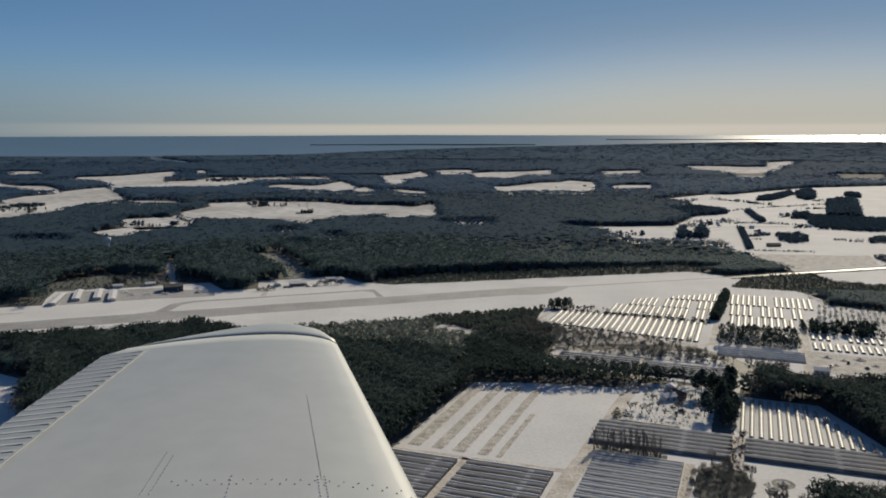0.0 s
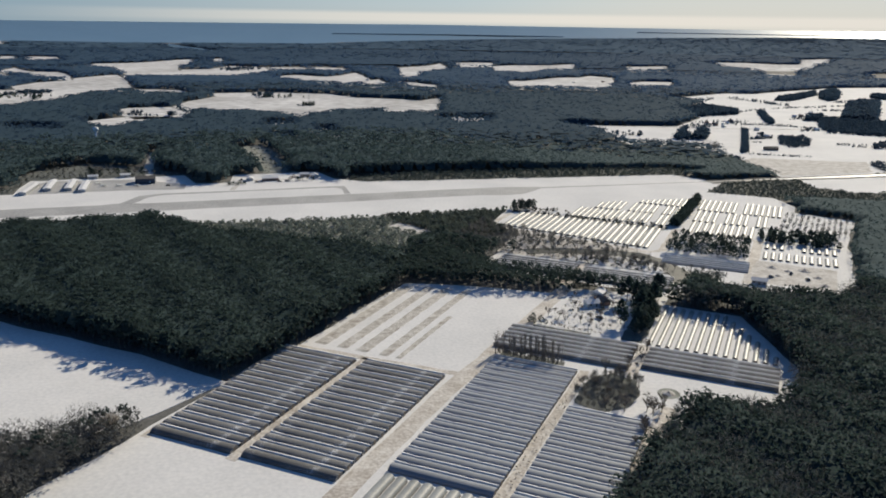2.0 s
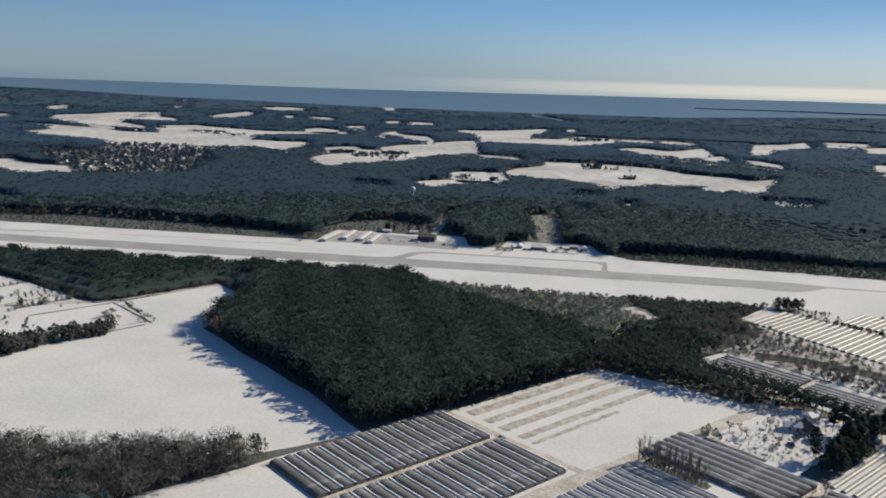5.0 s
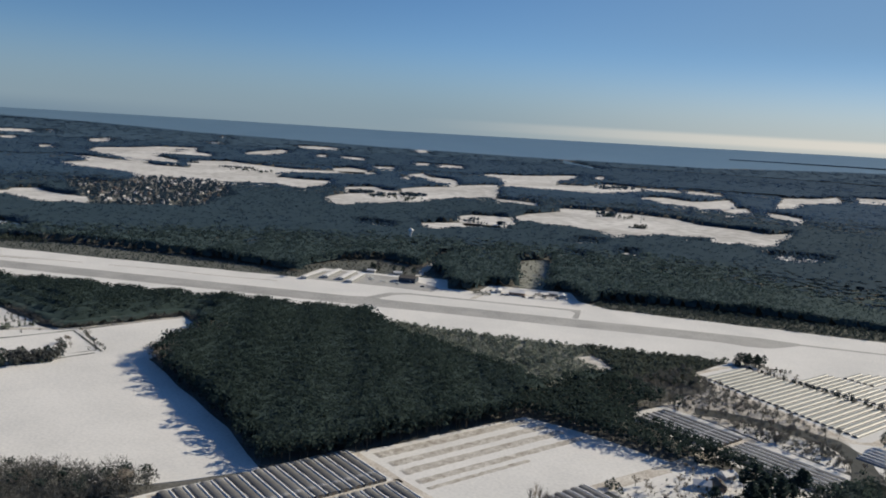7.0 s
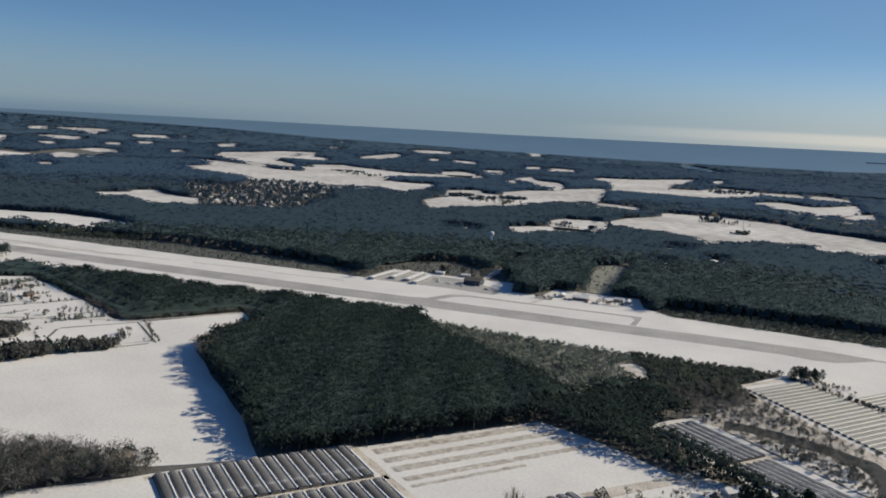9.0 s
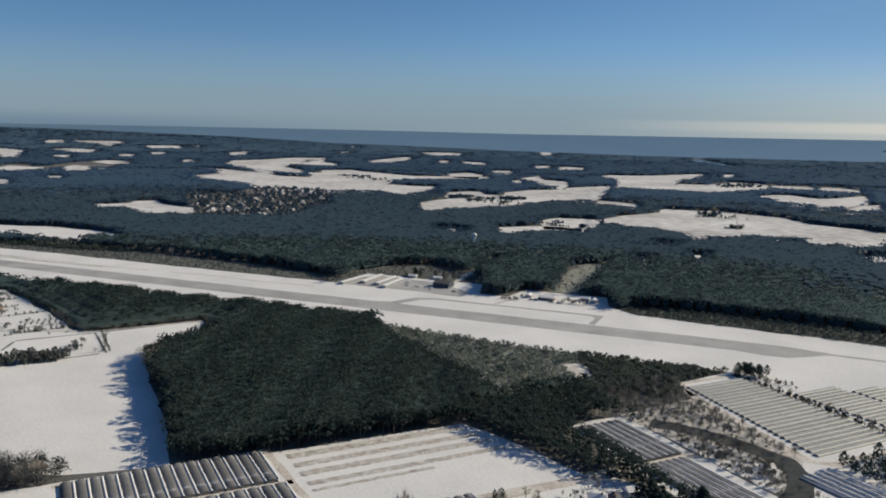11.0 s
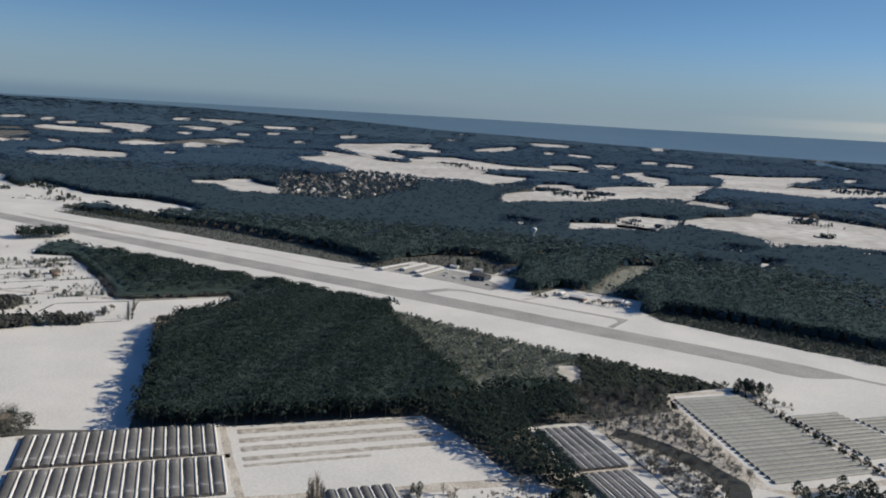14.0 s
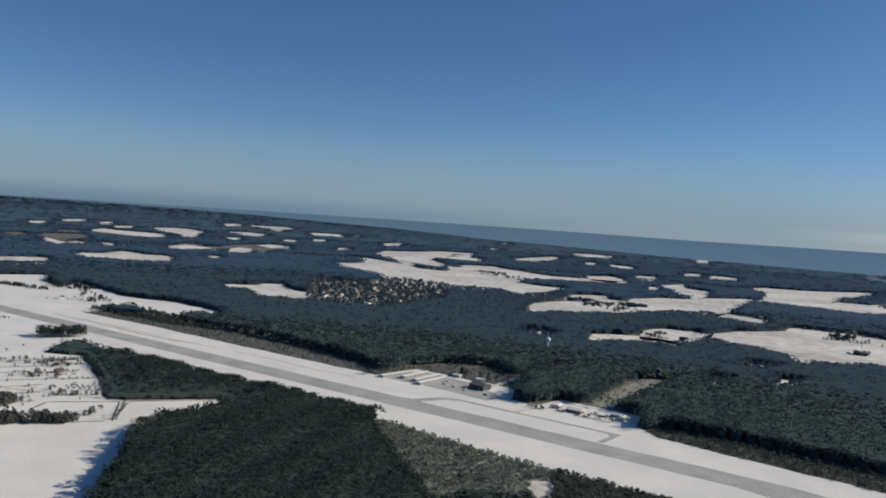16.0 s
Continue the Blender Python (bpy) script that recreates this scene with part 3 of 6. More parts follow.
field(NORTHWEST, "snowy clearing at the far end of the airfield", SNOW, 30, 4)
BACK_GLADE = [along(p) for p in ((130, 846), (119, 922), (110, 991), (114, 1034), (142, 1058), (154, 998), (154, 946), (160, 890), (152, 846))]
field(BACK_GLADE, "brown brushy clearing with patchy snow behind the airfield", GRASS, 12, 4)
BACK_LOT = [along(p) for p in ((-103, 786), (-114, 860), (-90, 915), (-45, 940), (8, 906), (50, 850), (-95, 850))]
field(BACK_LOT, "grey brushy ground behind the hangars", BRUSHLAND, 12, 3)
for poly in ([(-25, 1373), (24, 1460), (93, 1434), (86, 1275), (31, 1236)], [(-186, 1226), (-158, 1250), (-124, 1106), (-143, 1090)], [(-218, 1124), (-198, 1154), (-168, 1057), (-185, 1029)], [(-633, 1164), (-563, 1196), (-502, 1081), (-553, 1064)], [(-276, 1281), (-233, 1329), (-210, 1198), (-248, 1156)]):
    mx, my = sum(x for x, _ in poly) / len(poly), sum(y for _, y in poly) / len(poly)
    poly = [(mx + (x - mx) * 0.8, my + (y - my) * 0.6) for x, y in poly]
    GLADES.append(poly)
    field(poly, "snowy clearing with houses among dark woods", SNOW, 20, 4)
for poly in ([(-1953, 5227), (-1728, 4641), (-1413, 4224), (-1255, 4035), (-1352, 4292), (-1683, 4819)],):
    CLEAR.append(poly)
    sheet("creek_inlet", poly, 0.6, WATER, "pale water of a creek mouth by the bay", "structure", "water")
field([(-60, -60), (40, -130), (260, -40), (330, 90), (250, 60), (120, 20)], "snowy field below the flight path", SNOW, 20, 3)
field([(430, 160), (520, 60), (640, 120), (600, 330), (500, 300)], "snowy field below the flight path", SNOW, 20, 3)
SOUTH_FIELD = [(405, 868), (460, 884), (525, 905), (640, 945), (620, 850), (540, 815), (483, 812), (436, 806), (405, 826)]
field(SOUTH_FIELD, "snowy field beside the country road", SNOW, 20, 3)
TOWN = [(-1476, 1170), (-1492, 1226), (-1388, 1218), (-1406, 1294), (-1491, 1385), (-1493, 1441), (-1431, 1508), (-1303, 1482), (-1003, 1238), (-978, 1159), (-907, 1078), (-882, 1020), (-918, 996), (-945, 954), (-996, 927), (-1112, 985)]

sheet("town_ground", ragged(TOWN, 40, 12, 3), 0.25, BRUSHLAND, "grey grass and thin snow between a village's houses", "structure", "ground")

# low growth, not woods
SCRUBLAND = [(-180, 590), (-77, 552), (19, 521), (17, 544), (18, 565), (22, 600), (-5, 640), (-20, 664), (-75, 645), (-190, 617)]
YOUNG = [(18, 560), (51, 594), (86, 609), (80, 643), (92, 692), (30, 676), (-22, 664), (-5, 640), (22, 600)]
VERGE_W = [along(p) for p in ((-690, 774), (-507, 780), (-353, 776), (-99, 776), (-104, 806), (-170, 828), (-260, 844), (-387, 852), (-507, 846), (-690, 812))]
VERGE_E = [along(p) for p in ((205, 772), (225, 768), (410, 749), (560, 735), (600, 752), (575, 782), (480, 796), (400, 808), (300, 818), (215, 812))]
SOUTHWEST = [(-200, 226), (-133, 246), (-118, 262), (-101, 271), (-87, 281), (-72, 290), (-66, 280), (-78, 258), (-84, 238), (-93, 215), (-104, 190), (-115, 170), (-230, 190)]
CREEKSIDE = [plot(p) for p in ((-94, 206), (-50, 204), (-10, 206), (72, 204), (90, 180), (104, 205), (60, 226), (44, 250), (-20, 262), (-60, 270), (-94, 284))]
BANK = [plot(p) for p in ((-52, 205), (-10, 207), (72, 205), (92, 182), (102, 205), (60, 228), (44, 251), (-20, 262), (-56, 268))]
sheet("creek_bank", ragged(BANK, 8, 1.5, 12), 0.29, SOIL, "brushy creek bank under patchy snow", "structure", "ground")
sheet("scrub_ground", ragged(SCRUBLAND, 10, 3, 8), 0.25, GRASS, "dead grass and patchy snow under scrub", "structure", "ground")
for q, i in ((VERGE_W, 1), (VERGE_E, 2)):
    sheet("verge", ragged(q, 20, 3, i), 0.25, BRUSHLAND if i == 1 else VERGE_SOIL, "rough brushy ground beside the runway strip", "structure", "ground")
ROADSIDE = [(262, 826), (303, 840), (381, 868), (405, 872), (405, 826), (436, 806), (483, 812), (540, 815), (530, 770), (440, 755), (330, 765), (285, 775), (255, 800)]
sheet("verge", ragged(ROADSIDE, 12, 2, 5), 0.25, VERGE_SOIL, "low brown brush south of the country road", "structure", "ground")
CORNER = [(-96, 266), (-70, 300), (-40, 345), (-18, 318), (-40, 255)]
for q in (SCRUBLAND, YOUNG, ROADSIDE, VERGE_W, VERGE_E, SOUTHWEST, CREEKSIDE, CORNER):
    CLEAR.append(q)

# ---- runway, taxiways, roads ----
def pave(name, pts, mat, label, lift=0.36, category="road", frame_of=None):
    return sheet(name, [(frame_of or along)(p) for p in pts], lift, mat, label, "structure", category)


def wander(pts, step, amount, seed):
    return ragged(pts, step, amount, seed)


pave("runway", wander([(-1150, 686), (318, 686), (338, 681), (356, 682), (372, 693), (386, 705), (386, 710), (352, 717), (12, 718), (4, 722), (-8, 722), (-20, 718), (-1150, 718)], 40, 0.5, 5), ASPHALT, "grey asphalt runway swept clear of snow")
pave("runway_blast_pad", wander([(380, 704), (470, 700), (575, 696), (575, 699), (470, 704), (380, 709)], 20, 0.5, 6), ASPHALT, "narrow strip of asphalt past the runway end", 0.33)
pave("taxiway", wander([(-4, 722), (8, 722), (18, 744), (30, 752), (188, 752), (194, 744), (192, 720), (198, 720), (199, 758), (30, 758), (10, 752)], 25, 0.5, 7), ASPHALT, "narrow strip of taxiway showing through the snow", 0.34)
pave("apron", wander([(-92, 779), (-36, 781), (-4, 781), (49, 775), (51, 798), (3, 835), (-47, 838), (-76, 842), (-94, 820)], 14, 0.8, 8), ASPHALT, "grey parking apron beside the hangars", 0.37)
pave("airfield_road", wander(strip([(92, 760), (100, 790), (112, 806), (150, 806)], 5), 12, 0.5, 9), SNOW_ROUGH, "rutted snowy road to the airfield buildings", 0.38)
ROAD = [(303, 847), (340, 859), (381, 873), (492, 907), (640, 960), (900, 1060)]
CLEAR.append(strip(ROAD, 20))
sheet("verge", ragged(strip(ROAD, 19), 12, 1.5, 6), 0.36, LITTER, "dark grassy verge along the country road", "structure", "verge")
sheet("country_road", strip(ROAD, 7), 0.45, WET_ROAD, "straight wet country road past snowy fields", "structure", "road")
sheet("farm_lane", strip([(206, 1330), (420, 1320), (600, 1335), (760, 1380)], 6), 0.45, SNOW_ROUGH, "snowy farm lane between fields", "structure", "road")
sheet("yard_lane", strip([(-302, 505), (-330, 424), (-420, 330), (-560, 190)], 5), 0.45, SNOW_ROUGH, "rutted snowy lane past the yards", "structure", "road")
sheet("forest_lane", ragged(strip([along((16, 806)), along((12, 927)), along((14, 1010))], 9), 15, 2, 4), 0.4, SNOW_ROUGH, "snowy cutting through the woods", "structure", "road")
CLEAR.append(strip([along((16, 806)), along((12, 927)), along((14, 1010))], 13))
for pts, w in (([(4, -150), (4, -100), (5, -20), (7, 10), (11, 70), (13, 140), (12, 160), (13, 204)], 8.5), ([(-43.5, -104), (-43.5, 0)], 4.5), ([(54.8, -150), (54.8, 30)], 4.6), ([(75, 34), (75, 74)], 5.5), ([(-84, -2), (2, 1.5)], 4), ([(94, -140), (92, -30), (97, 8)], 6), ([(-84, -104), (-86, -2)], 4), ([(-82, 277), (46, 253), (54, 262), (54, 330)], 6), ([(-82, 336), (50, 332), (120, 320)], 4), ([(115, 205), (116, 320)], 7), ([(-60, 272), (-84, 286), (-82, 332)], 4)):
    pave("farm_track", ragged(strip(pts, w), 12, 0.5, int(w * 10 + len(pts))), TRACK, "brown rutted farm track with patchy snow", 0.35, "track", plot)
sheet("hedge_bank", ragged(strip([plot(p) for p in ((-84, 333), (-20, 328.5), (46, 324.5))], 3.6), 6, 0.7, 7), 0.47, BRUSHLAND, "dark grassy bank along a track between tunnel blocks", "structure", "ground")
pave("snow_yard", ragged([(112, 212), (166, 212), (168, 262), (118, 264)], 10, 1.5, 3), SNOW_ROUGH, "churned snowy work yard", 0.36, "yard", plot)
CREEK_LINE = [(-34, 214), (-24, 222), (-8, 230), (18, 238), (39, 241), (56, 233), (69, 216), (76, 201), (80, 186)]
pave("creek", ragged(strip(CREEK_LINE, 13), 6, 1.0, 2), CREEK, "dark winding creek between brushy banks", 0.5, "creek", plot)
pave("field_pond", [(94 + 5 * math.cos(i * 0.52), 22 + 5.5 * math.sin(i * 0.52)) for i in range(12)], GRASS, "round brown hollow in the snow", 0.36, "hollow", plot)


def furrows(a, b0, b1, width, seed):
    """A band of furrowed soil with snow between the clods."""
    rng = random.Random(seed)
    verts, faces = [], []
    n, m = 8, int((b1 - b0) / 2.2)
    for j in range(m + 1):
        for i in range(n + 1):
            x = a + (i / n - 0.5) * width + rng.uniform(-0.25, 0.25)
            y = b0 + (b1 - b0) * j / m
            edge = i in (0, n) or j in (0, m)
            verts.append((*plot((x, y)), 0.27 if edge else 0.36 + (0.16 if i % 2 else 0.0) + rng.uniform(0, 0.12)))
    for j in range(m):
        for i in range(n):
            k = j * (n + 1) + i
            faces.append((k, k + 1, k + n + 2, k + n + 1))
    ob = part("soil_strip", (verts, faces), SOIL)
    return tagged(ob, "band of snow-dusted furrowed soil across the white field", "field", "soil strips", "structure")


for a, b1, w in ((-73, 108, 7), (-61, 112, 6), (-50, 114, 6.5), (-38, 116, 5), (-30, 70, 3)):
    furrows(a, 5, b1, w, int(-a))


# ---- woods ----
def octa(rng, c, r, flat=0.8):
    v = [(c[0] + dx * r * rng.uniform(0.75, 1.25), c[1] + dy * r * rng.uniform(0.75, 1.25), c[2] + dz * r * flat * rng.uniform(0.75, 1.25))
         for dx, dy, dz in ((1, 0, 0), (0, 1, 0), (-1, 0, 0), (0, -1, 0), (0, 0, 1), (0, 0, -1))]
    v = [(x + rng.uniform(-0.2, 0.2) * r, y + rng.uniform(-0.2, 0.2) * r, z) for x, y, z in v]
    return v, [(0, 1, 4), (1, 2, 4), (2, 3, 4), (3, 0, 4), (1, 0, 5), (2, 1, 5), (3, 2, 5), (0, 3, 5)]


def crown(seed, clumps, low, wide, size, flat=0.75, tufts=0, tuft=0.07, domed=False):
    """A crown one unit high: clumps round the axis, narrowing upwards, and loose sprays of needles outside them."""
    rng = random.Random(seed)
    verts, faces = [], []
    for i in range(tufts):
        k = rng.random() ** (0.5 if domed else 0.8)
        z = low + (1.0 - low) * k
        turn = rng.uniform(0, 6.283)
        r = (wide * (1 - 0.6 * max(0.0, (k - 0.55) / 0.45) ** 2 if domed else 1 - 0.85 * abs(2 * k - 0.8) ** 2) + size * 0.8) * rng.uniform(0.15, 1.0) ** 0.6
        c = Vector((r * math.cos(turn), r * math.sin(turn), z))
        u = Vector((rng.gauss(0, 1), rng.gauss(0, 1), rng.gauss(0, 0.6))).normalized() * tuft * rng.uniform(0.7, 1.4)
        w = u.cross(Vector((rng.gauss(0, 1), rng.gauss(0, 1), rng.gauss(0, 1)))).normalized() * tuft * rng.uniform(0.5, 1.0)
        n = len(verts)
        verts += [tuple(c - u - w * 0.8), tuple(c + w * 1.2), tuple(c + u - w * 0.6)]
        faces.append((n, n + 1, n + 2))
    for i in range(clumps):
        k = (i + 0.5) / clumps
        z = low + (0.97 - low) * k
        turn = i * 2.4 + rng.uniform(-0.5, 0.5)
        r = wide * (1 - 0.85 * abs(2 * k - 0.8) ** 2) * rng.uniform(0.45, 1.1)
        v, f = octa(rng, (r * math.cos(turn), r * math.sin(turn), z), size * (1.1 - 0.3 * k) * rng.uniform(0.8, 1.2), flat)
        n = len(verts)
        verts += v
        faces += [tuple(n + q for q in t) for t in f]
    return np.array(verts), np.array(faces)


def stem(seed, top, radius):
    rng = random.Random(seed)
    x, y = rng.uniform(-0.02, 0.02), rng.uniform(-0.02, 0.02)
    v = [(radius * math.cos(a), radius * math.sin(a), 0) for a in (0, 2.09, 4.19)] + [(x + radius * 0.4 * math.cos(a), y + radius * 0.4 * math.sin(a), top) for a in (0, 2.09, 4.19)]
    return np.array(v), np.array([(0, 1, 4), (0, 4, 3), (1, 2, 5), (1, 5, 4), (2, 0, 3), (2, 3, 5)])


def spread(points, heights, templates, rng):
    """Templates set out at points, turned and scaled, as one pair of arrays."""
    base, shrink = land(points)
    verts, faces, n = [], [], 0
    pick = rng.integers(0, len(templates), len(points))
    for k, (tv, tf) in enumerate(templates):
        sel = np.nonzero(pick == k)[0]
        if not len(sel):
            continue
        a = rng.uniform(0, 6.283, len(sel))
        h = heights[sel] * shrink[sel]
        w = h * rng.uniform(0.8, 1.25, len(sel))
        x = tv[None, :, 0] * np.cos(a)[:, None] - tv[None, :, 1] * np.sin(a)[:, None]
        y = tv[None, :, 0] * np.sin(a)[:, None] + tv[None, :, 1] * np.cos(a)[:, None]
        v = np.stack([x * w[:, None] + base[sel, 0:1], y * w[:, None] + base[sel, 1:2], tv[None, :, 2] * h[:, None] + base[sel, 2:3]], -1)
        f = tf[None] + (np.arange(len(sel)) * len(tv))[:, None, None] + n
        verts.append(v.reshape(-1, 3))
        faces.append(f.reshape(-1, 3))
        n += len(sel) * len(tv)
    return np.concatenate(verts), np.concatenate(faces)


def seeded(x0, x1, y0, y1, step, seed):
    rng = np.random.default_rng(seed)
    gx, gy = np.meshgrid(np.arange(x0, x1, step), np.arange(y0, y1, step))
    p = np.column_stack([gx.ravel(), gy.ravel()]).astype(float)
    return p + rng.uniform(-0.4, 0.4, p.shape) * step, rng


def wooded(p, rng, margin=0.0, gap=14.0):
    keep = np.ones(len(p), bool)
    for q in CLEAR:
        keep &= ~inside(q, p)
        if margin:
            keep &= ~near_edge(q, p, margin)
    keep &= ~inside(TOWN, p)
    # no stragglers: a tree of the woods has others round it
    cell = np.floor(p / gap).astype(int)
    cell -= cell.min(0) - 1
    count = np.zeros(cell.max(0) + 2, int)
    np.add.at(count, (cell[keep, 0], cell[keep, 1]), 1)
    total = np.zeros(count.shape, int)
    total[1:-1, 1:-1] = sum(count[1 + i:count.shape[0] - 1 + i, 1 + j:count.shape[1] - 1 + j] for i in (-1, 0, 1) for j in (-1, 0, 1))
    return keep & (total[cell[:, 0], cell[:, 1]] >= 5)


def bearing(p):
    v = p - MID
    return np.hypot(v[:, 0], v[:, 1]), np.degrees(np.arctan2(-v[:, 0], v[:, 1]))


NEAR_BOX = [(-262, 325), (45, 325), (45, 600), (-262, 600)]
EAST_BOX = [plot(p) for p in ((84, -170), (230, -170), (230, 215), (84, 215))]
BELT_BOX = [plot(p) for p in ((-95, 108), (100, 108), (100, 275), (-95, 275))]


def margins(p, rng, reach, share_of):
    """Every tree near an opening, and a share of those inside the woods."""
    keep = rng.random(len(p)) < share_of
    for q in CLEAR + [TOWN]:
        keep |= near_edge(q, p, reach)
    return p[keep]


def woods(name, label, points, heights, crowns, rng, mat, stems=None):
    cv, cf = spread(points, heights, crowns, rng)
    if stems is None:
        return tagged(merged(name, cv, cf, mat), label, "woods", "", "stuff")
    whole = new(name)
    tagged(whole, label, "woods", "", "stuff")
    c = merged("crowns", cv, cf, mat)
    c.parent = whole
    tv, tf = spread(points, heights, stems, rng)
    t = merged("trunks", tv, tf, BARK)
    t.parent = whole
    tagged(t, "bare grey trunks"), tagged(c, "dark green needle crowns")
    return whole


FINE = [crown(s, 2, 0.32, 0.21, 0.15, 0.75, 46, 0.056, True) for s in range(6)]
MIDDLE = [crown(20 + s, 0, 0.4, 0.25, 0.2, 0.65, 18, 0.094, True) for s in range(5)]
COARSE = [crown(40 + s, 0, 0.78, 0.38, 0.3, 0.75, 6, 0.19, True) for s in range(5)]
STEMS = [stem(s, 0.85, 0.013) for s in range(3)]


WEST_WOOD = [(-540, 395), (-262, 395), (-262, 570), (-540, 570)]


def western_fall(p):
    """The western wood is low towards the yards and the field."""
    low = (p[:, 0] < -262) & (p[:, 1] > 395)
    fall = np.ones(len(p))
    for reach, k in ((40, 0.85), (27, 0.65), (15, 0.42)):
        fall[low & near_edge(YARDS + [FIELD_L[0]], p, reach)] = k
    return fall


def detailed(p):
    return inside(WEST_WOOD, p) | inside(NEAR_BOX, p) | inside(EAST_BOX, p) | inside(BELT_BOX, p)


def swell(p):
    """The canopy's slow rise and fall."""
    x, y = p[:, 0], p[:, 1]
    return 1 + 0.11 * np.sin(x / 19 + 1.3 * np.sin(y / 41)) * np.sin(y / 25 + 0.8) + 0.08 * np.sin(x / 8.5 + y / 11)


def loosened(p):
    """Distances with a scatter, so that no hard line shows where one kind of planting takes over from another."""
    d, t = bearing(p)
    grain = np.sin(p[:, 0] * 12.9898 + p[:, 1] * 78.233) * 43758.5453
    return d + (grain - np.floor(grain) - 0.5) * 0.22 * d, t


def western_fringe(p):
    """The leafless margin of the western wood towards the yards and the field."""
    return (p[:, 0] < -268) & (p[:, 0] > -420) & (p[:, 1] > 395) & (near_edge(YARDS, p, 12.0) | near_edge(FIELD_L, p, 12.0))


def canopy(name, label, box4, step, seed, zone, height, mat, margin=0.0, share_of=0.93, edge=0.75):
    """The closed mass of needles below the tree tops: a bumpy sheet that falls away at the edges of the woods."""
    x0, x1, y0, y1 = box4
    gx, gy = np.meshgrid(np.arange(x0, x1, step), np.arange(y0, y1, step))
    rng = np.random.default_rng(seed)
    p = np.column_stack([gx.ravel(), gy.ravel()]).astype(float) + rng.uniform(-0.3, 0.3, (gx.size, 2)) * step
    keep = np.ones(len(p), bool)
    for q in CLEAR + [TOWN]:
        keep &= ~inside(q, p)
        if margin:
            keep &= ~near_edge(q, p, margin)
    grown = keep.reshape(gx.shape)
    full = grown.copy()
    for axis in (0, 1):
        for shift in (1, -1):
            full &= np.roll(grown, shift, axis)
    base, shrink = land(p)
    z = base[:, 2] + shrink * height(p) * (share_of + rng.uniform(-0.03, 0.03, len(p))) * np.where(full.ravel(), 1.0, edge)
    cell = grown[:-1, :-1] & grown[1:, :-1] & grown[:-1, 1:] & grown[1:, 1:] & zone(p).reshape(gx.shape)[:-1, :-1]
    i, j = np.nonzero(cell)
    a = i * gx.shape[1] + j
    b, c, d = a + 1, a + gx.shape[1] + 1, a + gx.shape[1]
    faces = np.concatenate([np.column_stack([a, b, c]), np.column_stack([a, c, d])])
    used_v, faces = np.unique(faces, return_inverse=True)
    verts = np.column_stack([base[:, :2], z])[used_v]
    return tagged(merged(name, verts, faces.reshape(-1, 3), mat), label, "woods", "", "stuff")


